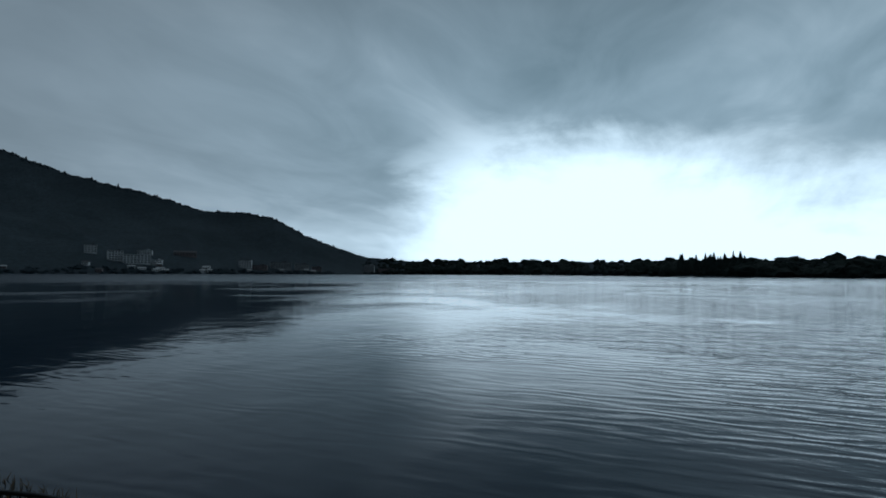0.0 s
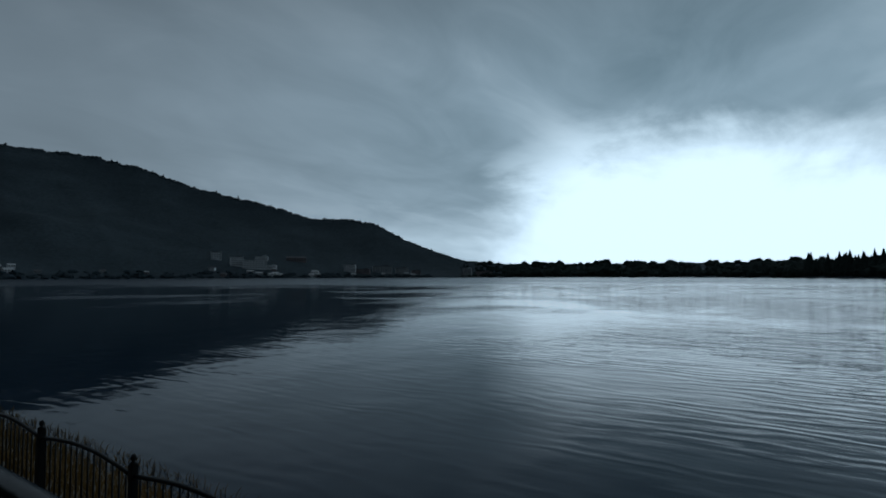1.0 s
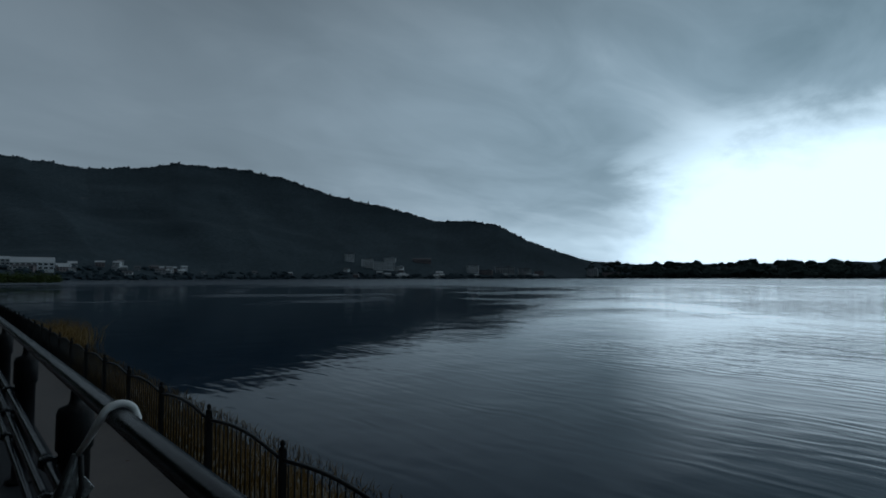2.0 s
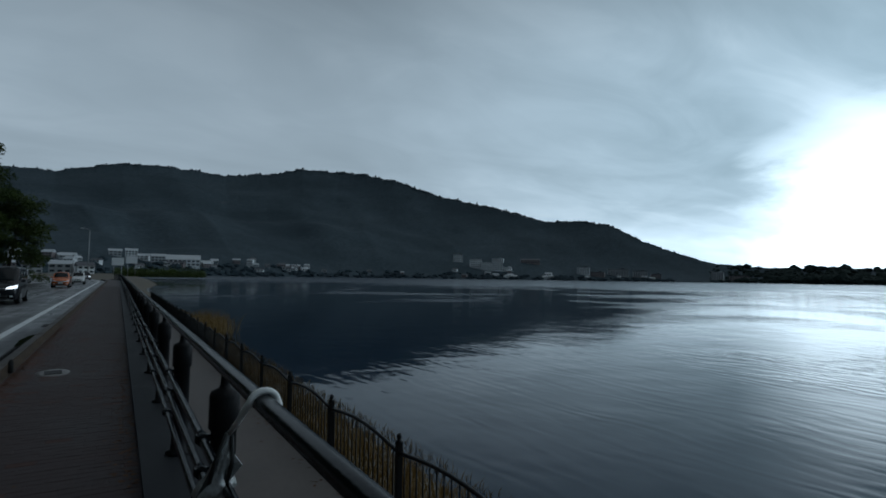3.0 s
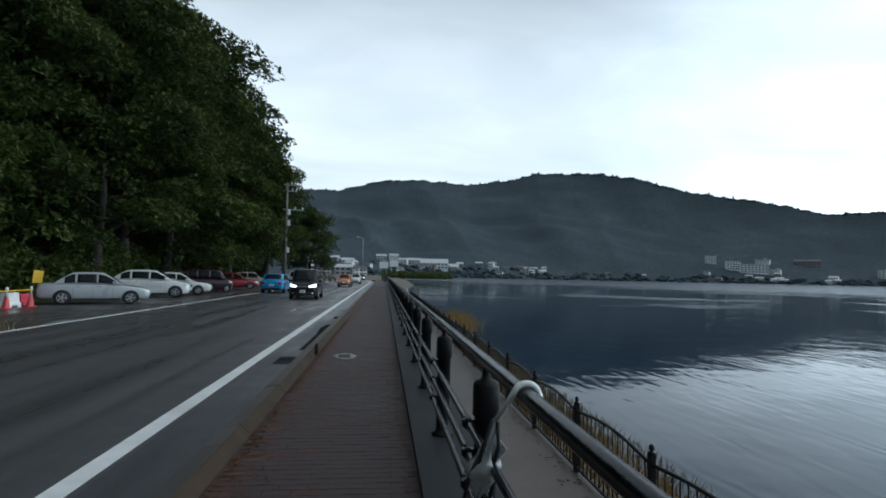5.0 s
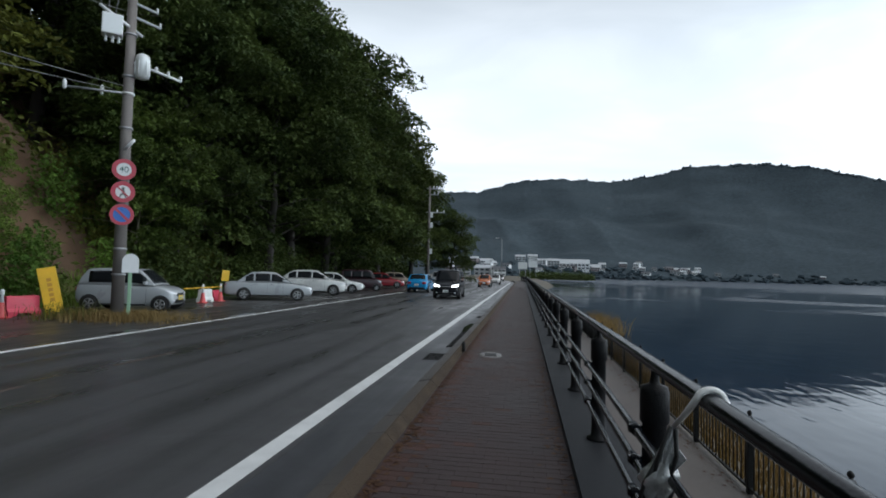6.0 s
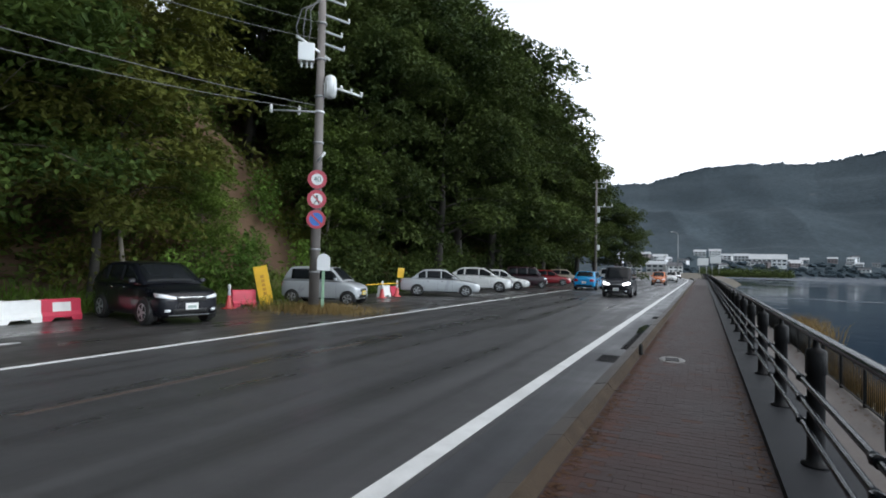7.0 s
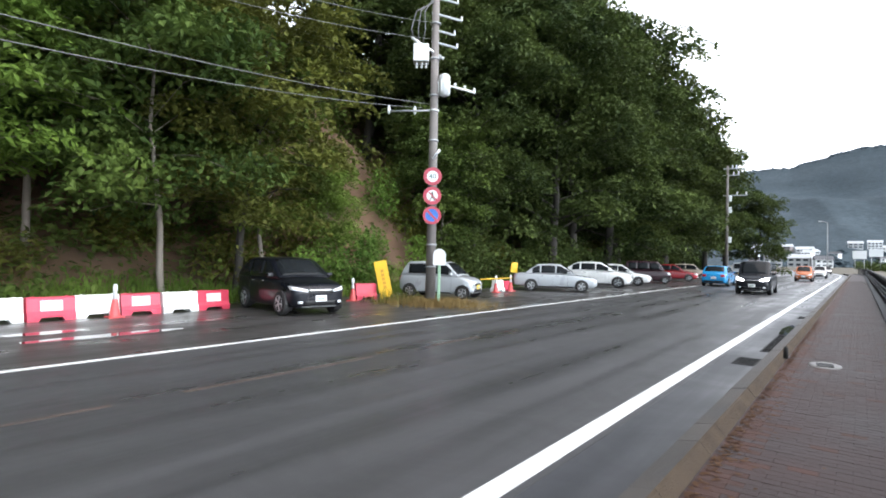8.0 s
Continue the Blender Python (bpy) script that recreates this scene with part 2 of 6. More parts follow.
BRICK_LIGHT = material("paving_brick_pale", (0.074, 0.038, 0.031), 0.7, spec=0.22, vary=0.4, grain=9, bump=0.4, bump_scale=120, random_tint=0.4)
EARTH = material("hill_earth", (0.085, 0.048, 0.028), 0.9, vary=0.5, grain=3, bump=0.8, bump_scale=6, second=(0.115, 0.066, 0.036))
SOIL = material("ground_soil", (0.10, 0.085, 0.06), 0.9, vary=0.4, grain=4, bump=0.5, bump_scale=10)
BLACK_STEEL = material("black_painted_steel", (0.005, 0.006, 0.008), 0.2, 0.0, spec=0.22, vary=0.3, grain=30, bump=0.1, bump_scale=60)
FENCE_STEEL = material("fence_black_paint", (0.010, 0.010, 0.010), 0.5, spec=0.2, vary=0.3, grain=30, bump=0.1)
BARK = material("bark", (0.030, 0.025, 0.021), 0.85, vary=0.4, grain=14, bump=0.8, bump_scale=25, stretch=(1, 1, 0.25))
PALE_BARK = material("pale_bark", (0.17, 0.145, 0.12), 0.8, vary=0.35, grain=12, bump=0.6, bump_scale=25, stretch=(1, 1, 0.3))
LEAF = foliage("leaf_green", (0.028, 0.055, 0.014), (0.14, 0.20, 0.045))
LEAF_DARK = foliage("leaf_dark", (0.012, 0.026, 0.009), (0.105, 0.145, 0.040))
LEAF_BRIGHT = foliage("leaf_bright", (0.05, 0.11, 0.02), (0.19, 0.30, 0.06))
LEAF_OLIVE = foliage("leaf_olive", (0.045, 0.055, 0.014), (0.15, 0.17, 0.035))
DRY = foliage("dry_grass", (0.16, 0.11, 0.045), (0.34, 0.26, 0.12), 0.7)
DEAD_LEAF = foliage("dead_leaf", (0.055, 0.032, 0.022), (0.15, 0.088, 0.052), 0.7)
BANK_GRASS = foliage("bank_grass", (0.07, 0.055, 0.018), (0.22, 0.14, 0.05), 0.7)
# distance haze is mixed into the blue-grey colour of the mountain woods
HAZY_HILL = hill_material("hazy_wooded_mountain", (0.046, 0.066, 0.080), (0.076, 0.102, 0.120), 0.09)
FAR_WOODS = hill_material("far_woods", (0.02, 0.032, 0.03), (0.04, 0.055, 0.048), 0.12)


# ---- mesh helpers ----
def link_mesh(name, bm, mat, smooth=False):
    me = bpy.data.meshes.new(name)
    bm.normal_update()
    bm.to_mesh(me)
    bm.free()
    for m in mat if isinstance(mat, (list, tuple)) else (mat,):
        me.materials.append(m)
    if smooth:
        for p in me.polygons:
            p.use_smooth = True
    return new(name, me)


def part(name, bm, mat, parent, label="", smooth=False):
    ob = link_mesh(name, bm, mat, smooth)
    ob.parent = parent
    if label:
        ob["label"] = label
    return ob


def thing(name, m, label, category, group="", kind=""):
    ob = new(name)
    ob.empty_display_size = 0.2
    ob.matrix_basis = m
    return tagged(ob, label, category, group, kind)


def box(bm, x0, x1, y0, y1, z0, z1, bevel=0.0, m=None):
    vs = [bm.verts.new((x, y, z)) for x in (x0, x1) for y in (y0, y1) for z in (z0, z1)]
    q = [(0, 1, 3, 2), (4, 6, 7, 5), (0, 4, 5, 1), (2, 3, 7, 6), (0, 2, 6, 4), (1, 5, 7, 3)]
    fs = [bm.faces.new([vs[i] for i in f]) for f in q]
    if bevel:
        es = list({e for f in fs for e in f.edges})
        r = bmesh.ops.bevel(bm, geom=es, offset=bevel, segments=2, affect="EDGES", profile=0.5)
        vs = list({v for f in r["faces"] for v in f.verts} | {v for v in vs if v.is_valid})
    if m is not None:
        for v in vs:
            v.co = m @ v.co
    return bm


def tube(bm, pts, radii, seg=10, cap=True):
    """A round bar along a list of places, with a radius at each."""
    rings = []
    pts = [Vector(p) for p in pts]
    if not isinstance(radii, (list, tuple)):
        radii = [radii] * len(pts)
    side = None
    for i, p in enumerate(pts):
        d = (pts[min(i + 1, len(pts) - 1)] - pts[max(i - 1, 0)]).normalized()
        if side is None:
            side = d.cross((0, 0, 1)) if abs(d.z) < 0.95 else d.cross((1, 0, 0))
        side = (side - d * side.dot(d)).normalized()
        other = d.cross(side)
        rings.append([bm.verts.new(p + radii[i] * (math.cos(a) * side + math.sin(a) * other)) for a in (2 * math.pi * k / seg for k in range(seg))])
    for a, b in zip(rings, rings[1:]):
        for k in range(seg):
            f = bm.faces.new((a[k], a[(k + 1) % seg], b[(k + 1) % seg], b[k]))
            f.smooth = True
    if cap:
        bm.faces.new(rings[0][::-1])
        bm.faces.new(rings[-1])
    return bm


def lathe(bm, profile, centre=(0, 0, 0), seg=20):
    """A turned shape: profile of radius and height."""
    rings = [[bm.verts.new((centre[0] + r * math.cos(2 * math.pi * k / seg), centre[1] + r * math.sin(2 * math.pi * k / seg), centre[2] + z)) for k in range(seg)] for r, z in profile]
    for a, b in zip(rings, rings[1:]):
        for k in range(seg):
            f = bm.faces.new((a[k], a[(k + 1) % seg], b[(k + 1) % seg], b[k]))
            f.smooth = True
    bm.faces.new(rings[0][::-1])
    bm.faces.new(rings[-1])
    return bm


def grid_mesh(name, xs, ys, height, mat, smooth=True):
    """A sheet of ground over two lists of coordinates; height(x, y) gives z."""
    me = bpy.data.meshes.new(name)
    vs = [(x, y, height(x, y)) for y in ys for x in xs]
    n = len(xs)
    fs = [(j * n + i, j * n + i + 1, (j + 1) * n + i + 1, (j + 1) * n + i) for j in range(len(ys) - 1) for i in range(n - 1)]
    me.from_pydata(vs, [], fs)
    me.materials.append(mat)
    for p in me.polygons:
        p.use_smooth = smooth
    return new(name, me)


def fbm(x, y, z=0.0, octaves=4):
    return noise.fractal(Vector((x, y, z)), 1.0, 2.0, octaves)


def steps(a, b, n):
    return [a + (b - a) * i / n for i in range(n + 1)]


# ---- the large ground ----
ROAD_Z, WATER_Z, WALK_END = -0.14, -2.2, 118.0


def bent(y):
    """The road swings gently to the left past its straight stretch."""
    return -0.0022 * max(0.0, y - 95.0) ** 2


# lake bed and land, one sheet to the horizon
ys = [-4600, -3000, -1500, -700, -300, -100] + steps(-60, 130, 38) + [180, 260, 400, 700, 1500, 3000, 4600]
xs = [-4600, -2500, -1200, -500, -200, -100, -60, -40, -24, -16, -12, -6, -1.6, 0.3, 0.79, 0.8, 2.35, 3.0, 3.7, 4.4, 5.1, 5.8, 6.6, 8, 12, 40, 200, 1000, 2500, 4600]


def ground_height(x, y):
    if x <= 0.79:
        return -0.2 if y < 420 else -0.6
    if x <= 2.4:
        return -0.80
    if y > 135:
        return -3.4 if x > 9 else -0.8
    return -0.80 - 0.60 * max(0.0, x - 2.4) ** 0.85 + 0.06 * fbm(x, y * 0.6) if x < 8 else -4.0


ground = tagged(grid_mesh("ground", xs, ys, ground_height, SOIL), "brown soil bank and lake bed under the whole shore", "ground", kind="structure")
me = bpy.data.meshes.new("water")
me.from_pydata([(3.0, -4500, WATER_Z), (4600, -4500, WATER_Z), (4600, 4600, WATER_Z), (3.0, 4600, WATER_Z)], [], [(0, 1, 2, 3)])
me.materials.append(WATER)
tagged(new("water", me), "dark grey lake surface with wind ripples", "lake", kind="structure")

# road, gutter strip, parking lot, painted lines
ROAD_YS = steps(-45, 95, 20) + steps(100, 190, 18)


def strip(name, x0, x1, z, mat, y_list=ROAD_YS, thick=0.06):
    bm = bmesh.new()
    rows = []
    for y in y_list:
        o = bent(y)
        rows.append([bm.verts.new((x + o, y, zz)) for x, zz in ((x0, z - thick), (x0, z), (x1, z), (x1, z - thick))])
    for a, b in zip(rows, rows[1:]):
        for i in range(3):
            bm.faces.new((a[i], b[i], b[i + 1], a[i + 1]))
    bm.faces.new(rows[0])
    bm.faces.new(rows[-1][::-1])
    return link_mesh(name, bm, mat)


tagged(strip("road", -9.75, -2.25, ROAD_Z, ASPHALT), "wet dark grey asphalt road with wheel tracks", "road", kind="structure")
tagged(strip("gutter", -2.25, -1.5, ROAD_Z - 0.004, GUTTER), "bluish wet asphalt gutter strip beside the kerb", "road edge", kind="structure")
tagged(strip("parking_lot", -18.0, -9.75, ROAD_Z - 0.006, LOT), "wet dark asphalt parking strip under the wooded slope", "parking", kind="structure")
tagged(strip("edge_line", -2.52, -2.32, ROAD_Z + 0.006, PAINT, thick=0.004), "thick white painted edge line along the kerb side", "road marking", kind="structure")
tagged(strip("lot_line", -9.68, -9.53, ROAD_Z + 0.006, PAINT, thick=0.004), "white painted line between road and parking", "road marking", kind="structure")
for a, b in ((-3.0, 2.4), (3.2, 6.4), (8.0, 9.6)):
    tagged(strip("centre_line", -6.83, -6.74, ROAD_Z + 0.005, OLD_PAINT, steps(a, b, 4), 0.003), "worn faded orange centre line", "road marking", kind="structure")

# kerb blocks, pavement bed, ledge and promenade
tagged(strip("pavement", -1.26, 0.27, -0.003, BED, [y for y in ROAD_YS if y <= WALK_END + 2], 0.15), "reddish brick pavement between kerb and railing", "pavement", kind="structure")
ledge = strip("ledge", 0.27, 0.80, 0.07, LEDGE, [y for y in ROAD_YS if y <= WALK_END + 2], 0.95)
tagged(ledge, "wet grey concrete plinth under the railing", "plinth", kind="structure")
tagged(strip("promenade", 0.80, 2.32, -0.75, PROMENADE, steps(-12, 62, 20), 0.1), "pale concrete lakeside path below the railing", "path", kind="structure")

# ---- hillside beside the road ----
def hill_height(x, y):
    d = -17.6 - x + 1.2 * fbm(y * 0.06, 3.0)
    end = 1.0 - min(1.0, max(0.0, (y - 78.0) / 34.0)) ** 2
    z = -0.22 + (0.35 * max(0, d) ** 1.28 if d > 0 else 0.0)
    # a bare spur that stands out of the slope
    z += 5.0 * math.exp(-((y - 20.2) / 3.6) ** 2) * min(1.0, max(0.0, d - 0.6) / 4.5)
    return min(z, 24 + 0.2 * max(0, d - 30)) * end + (0.8 * fbm(x * 0.25, y * 0.25) * min(1, max(0, d) / 3)) * end - (1 - end) * 0.3


hill = grid_mesh("hillside", steps(-75, -16.8, 60), steps(-70, 118, 150), hill_height, EARTH)
tagged(hill, "steep reddish-brown earth slope under trees", "slope", kind="structure")

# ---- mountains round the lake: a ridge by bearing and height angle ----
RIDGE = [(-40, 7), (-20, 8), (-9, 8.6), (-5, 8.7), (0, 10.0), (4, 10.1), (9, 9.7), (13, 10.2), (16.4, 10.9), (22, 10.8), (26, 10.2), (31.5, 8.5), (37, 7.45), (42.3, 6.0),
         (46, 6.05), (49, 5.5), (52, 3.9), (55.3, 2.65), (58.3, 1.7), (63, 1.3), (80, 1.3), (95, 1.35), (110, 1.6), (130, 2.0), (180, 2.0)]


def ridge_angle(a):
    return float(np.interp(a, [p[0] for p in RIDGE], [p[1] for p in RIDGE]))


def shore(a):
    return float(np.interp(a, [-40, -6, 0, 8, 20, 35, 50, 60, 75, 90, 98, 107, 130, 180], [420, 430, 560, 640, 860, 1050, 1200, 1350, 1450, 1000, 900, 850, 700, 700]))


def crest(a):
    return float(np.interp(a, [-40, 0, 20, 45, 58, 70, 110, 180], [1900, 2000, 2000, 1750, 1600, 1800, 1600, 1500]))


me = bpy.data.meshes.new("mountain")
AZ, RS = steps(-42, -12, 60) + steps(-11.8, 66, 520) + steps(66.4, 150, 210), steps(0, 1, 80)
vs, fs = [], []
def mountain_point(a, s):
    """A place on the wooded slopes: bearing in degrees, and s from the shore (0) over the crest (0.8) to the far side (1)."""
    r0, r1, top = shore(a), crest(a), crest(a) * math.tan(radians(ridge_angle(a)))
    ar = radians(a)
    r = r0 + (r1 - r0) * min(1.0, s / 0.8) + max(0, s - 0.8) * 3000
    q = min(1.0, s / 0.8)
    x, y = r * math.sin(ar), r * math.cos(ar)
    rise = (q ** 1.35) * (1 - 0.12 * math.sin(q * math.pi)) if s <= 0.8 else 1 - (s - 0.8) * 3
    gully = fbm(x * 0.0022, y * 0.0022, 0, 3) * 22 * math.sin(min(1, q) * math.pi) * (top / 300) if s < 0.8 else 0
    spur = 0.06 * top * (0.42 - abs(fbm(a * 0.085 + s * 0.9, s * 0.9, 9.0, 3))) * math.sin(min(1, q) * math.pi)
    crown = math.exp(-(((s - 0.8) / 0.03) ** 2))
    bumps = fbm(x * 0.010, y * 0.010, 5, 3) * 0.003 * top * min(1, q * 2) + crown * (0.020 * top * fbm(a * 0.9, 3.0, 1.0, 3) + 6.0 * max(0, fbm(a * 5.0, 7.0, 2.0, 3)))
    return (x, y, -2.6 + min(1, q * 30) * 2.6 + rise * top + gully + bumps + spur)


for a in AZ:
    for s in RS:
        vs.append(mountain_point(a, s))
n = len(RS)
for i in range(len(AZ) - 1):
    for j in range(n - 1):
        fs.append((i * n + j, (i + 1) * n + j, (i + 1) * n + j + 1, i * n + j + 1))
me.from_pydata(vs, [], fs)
me.materials.append(HAZY_HILL)
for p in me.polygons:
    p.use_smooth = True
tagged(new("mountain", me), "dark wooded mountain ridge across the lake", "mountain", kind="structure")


# ---- vegetation ----
def leaf_arrays(rng, centres, normals, length, width, droop=0.5):
    """Folded diamond leaves at the given places; returns vertices and faces."""
    n = len(centres)
    az_ = rng.uniform(0, 2 * np.pi, n)
    pitch = rng.normal(-droop, 0.5, n)
    ahead = np.stack([np.cos(az_) * np.cos(pitch), np.sin(az_) * np.cos(pitch), np.sin(pitch)], 1)
    ahead = ahead + 0.5 * normals
    ahead /= np.linalg.norm(ahead, axis=1, keepdims=True)
    side = np.cross(ahead, rng.normal(0, 0.5, (n, 3)) + (0, 0, 1))
    side /= np.linalg.norm(side, axis=1, keepdims=True) + 1e-9
    upv = np.cross(side, ahead)
    ln = (length * rng.uniform(0.6, 1.3, n))[:, None]
    wd = (width * rng.uniform(0.6, 1.3, n))[:, None]
    base = centres - ahead * ln * 0.5
    v = np.stack([base, base + ahead * ln * 0.45 + side * wd * 0.5 + upv * wd * 0.18, base + ahead * ln, base + ahead * ln * 0.45 - side * wd * 0.5 + upv * wd * 0.18], 1).reshape(-1, 3)
    k = np.arange(n)[:, None] * 4
    f = np.concatenate([k + [0, 1, 2], k + [0, 2, 3]], 0)
    return v, f


def leaf_mesh(name, v, f, mat):
    me = bpy.data.meshes.new(name)
    me.from_pydata(v.tolist(), [], f.tolist())
    me.materials.append(mat)
    return me


def make_tree(seed, height, radius, base, leaves, tufts, leaf_len, leaf_mat, bark_mat, label, trunk_r=0.2, lean=0.0):
    """A broadleaf tree: tapered trunk, limbs, and a crown of leaf clumps with gaps."""
    rng = np.random.default_rng(seed)
    t = thing("tree", pose(0, 0, 0), label, "tree", "trees on the slope")
    bm = bmesh.new()
    top = Vector((lean * height * 0.25, rng.normal(0, 0.3), height * 0.9))
    spine = [Vector((0, 0, -0.6)).lerp(top, k) + Vector((rng.normal(0, 0.12), rng.normal(0, 0.12), 0)) * (k * 2) for k in steps(0, 1, 7)]
    tube(bm, spine, [trunk_r * (1.25 - 1.1 * k) for k in steps(0, 1, 7)], 8)
    centres, sizes = [], []
    limbs = 34
    for i in range(limbs):
        k = base / height + (0.95 - base / height) * (i / limbs) ** 0.9
        at = spine[0].lerp(top, min(1, (k * height) / top.z)) if top.z else top
        a = i * 2.4 + rng.uniform(-0.4, 0.4)
        shape = math.sin(min(1.0, max(0.05, (k - base / height) / (1 - base / height))) * math.pi * 0.86 + 0.35)
        reach = radius * (0.45 + 0.6 * max(0, shape)) * rng.uniform(0.72, 1.04)
        tip = at + Vector((math.cos(a) * reach, math.sin(a) * reach, rng.uniform(-0.25, 0.55) * reach))
        mid = at.lerp(tip, 0.5) + Vector((0, 0, 0.10 * reach))
        tube(bm, [at, mid, tip], [trunk_r * 0.3 * (1.2 - k), trunk_r * 0.18 * (1.2 - k), 0.012], 5, cap=False)
        for s in (0.6, 0.95):
            c = mid.lerp(tip, s * 2 - 1)
            centres.append(c + Vector(rng.normal(0, 0.10 * radius / 4, 3)))
            sizes.append(radius * rng.uniform(0.20, 0.34) * (1.1 if s < 0.9 else 0.9))
    part("trunk", bm, bark_mat, t)
    centres, sizes = np.array(centres), np.array(sizes)
    # each limb carries domed tufts: leaves lie on the upper side of small caps, with dark gaps between them
    tuft_of = rng.choice(len(centres), tufts, p=sizes**2 / (sizes**2).sum())
    d = rng.normal(0, 1, (tufts, 3))
    d /= np.linalg.norm(d, axis=1, keepdims=True)
    d[:, 2] = np.abs(d[:, 2]) * 0.9 - 0.25
    tuft_at = centres[tuft_of] + d * sizes[tuft_of][:, None] * (1.1, 1.1, 0.95) * rng.uniform(0.78, 1.04, (tufts, 1))
    tuft_r = leaf_len * rng.uniform(1.6, 3.6, tufts)
    which = rng.choice(tufts, leaves, p=tuft_r**2 / (tuft_r**2).sum())
    e = rng.normal(0, 1, (leaves, 3))
    e /= np.linalg.norm(e, axis=1, keepdims=True)
    e[:, 2] = np.abs(e[:, 2])
    out = e + 0.8 * d[which] * (1, 1, 0.3)
    p = tuft_at[which] + e * (rng.uniform(0.75, 1.0, leaves) * tuft_r[which])[:, None] * (1.0, 1.0, 0.7)
    p[:, 2] -= 0.35 * np.hypot(e[:, 0], e[:, 1]) ** 2 * tuft_r[which]
    v, f = leaf_arrays(rng, p, out * (1.2, 1.2, 0.2), leaf_len, leaf_len * 0.55, 0.25)
    crown = new("crown", leaf_mesh("crown", v, f, leaf_mat))
    crown.parent = t
    return t


NEAR_A = dict(height=12.0, radius=3.9, base=3.4, leaves=15000, tufts=360, leaf_len=0.31)
FAR_A = dict(height=15.0, radius=5.2, base=2.8, leaves=26000, tufts=420, leaf_len=0.32)
KINDS = [
    make_tree(1, **NEAR_A, leaf_mat=LEAF_BRIGHT, bark_mat=PALE_BARK, label="fresh green broadleaf tree with pale trunk on the slope", trunk_r=0.10),
    make_tree(2, **NEAR_A, leaf_mat=LEAF, bark_mat=PALE_BARK, label="green broadleaf tree with pale trunk on the slope", trunk_r=0.11),
    make_tree(3, **NEAR_A, leaf_mat=LEAF_OLIVE, bark_mat=BARK, label="olive green broadleaf tree on the earth slope", trunk_r=0.16),
    make_tree(4, **FAR_A, leaf_mat=LEAF_DARK, bark_mat=BARK, label="dark green broadleaf tree above the parked cars", trunk_r=0.26),
    make_tree(5, **FAR_A, leaf_mat=LEAF_DARK, bark_mat=BARK, label="tall green broadleaf tree above the parked cars", trunk_r=0.28),
    make_tree(6, **FAR_A, leaf_mat=LEAF_DARK, bark_mat=BARK, label="tall dark tree with open crown on the slope", trunk_r=0.24),
]
# kind, x, y, size
TREES = [
    (0, -18.6, 2.2, 0.85), (0, -19.2, -3.0, 1.0), (1, -18.0, 8.0, 0.95), (2, -18.2, 10.6, 0.9), (1, -18.5, 11.9, 0.85), (0, -20.5, -8.5, 1.05),
    (1, -21.5, 5.2, 1.05), (0, -22.5, 0.0, 1.1), (2, -23.5, 9.8, 1.1), (2, -25.5, 12.6, 1.1), (1, -26.0, 4.0, 1.2), (0, -27.0, -5.0, 1.2), (2, -29.0, 10.0, 1.2),
    (1, -35.5, 17.5, 1.2), (2, -32.0, 2.0, 1.3), (2, -34.0, 13.0, 1.3), (1, -35.0, 22.0, 1.3), (1, -19.0, 23.5, 0.75), (0, -18.9, 15.6, 0.42),
    (3, -20.5, 27.5, 0.9), (4, -22.5, 31.0, 1.05), (3, -18.8, 35.0, 0.95), (4, -19.5, 40.5, 1.1), (3, -23.5, 37.0, 1.15),
    (5, -18.6, 45.5, 1.15), (4, -23.0, 44.0, 1.2), (3, -18.8, 51.0, 1.2), (5, -22.5, 50.5, 1.25), (4, -18.4, 57.5, 1.2), (3, -23.0, 57.0, 1.3), (5, -27.0, 47.0, 1.3),
    (3, -18.2, 63.5, 1.15), (4, -22.0, 64.0, 1.2), (5, -17.8, 70.0, 1.05), (3, -21.5, 71.0, 1.1), (4, -16.8, 77.0, 1.0), (3, -20.5, 79.0, 1.0), (4, -12.6, 88.0, 0.66), (3, -16.0, 86.0, 0.8),
    (3, -28.0, 31.0, 1.15), (5, -29.0, 38.5, 1.2), (4, -30.5, 54.0, 1.25), (3, -33.0, 30.0, 1.2), (4, -36.0, 40.0, 1.3), (3, -34.0, 47.0, 1.25), (5, -40.0, 30.0, 1.3), (4, -41.0, 18.0, 1.35), (3, -39.0, 8.0, 1.3),
    (4, -24.0, -12.0, 1.0), (3, -30.0, -15.0, 1.1), (2, -38.0, -4.0, 1.3), (5, -21.0, -16.0, 0.9), (3, -45.0, 0.0, 1.3), (4, -46.0, 12.0, 1.3), (5, -46.0, 26.0, 1.3),
]
rng = random.Random(7)
for i, (k, x, y, s) in enumerate(TREES):
    if 26 < y < 58:
        x, s = x + (1.0 if y < 48 else 0.0), s * (1.22 if y < 48 else 1.17)
    elif y >= 58:
        x, s = x + 0.3, s * 1.14
    m = pose(x, y, hill_height(x, y) - 0.1, rng.uniform(-4, 4), rng.uniform(-4, 8), rng.uniform(0, 360)) @ Matrix.Diagonal((s * rng.uniform(0.92, 1.08), s * rng.uniform(0.92, 1.08), s, 1))
    first = next((j for j, t in enumerate(TREES) if t[0] == k)) == i
    ob = KINDS[k] if first else copy_thing(KINDS[k], m)
    ob.matrix_basis = m


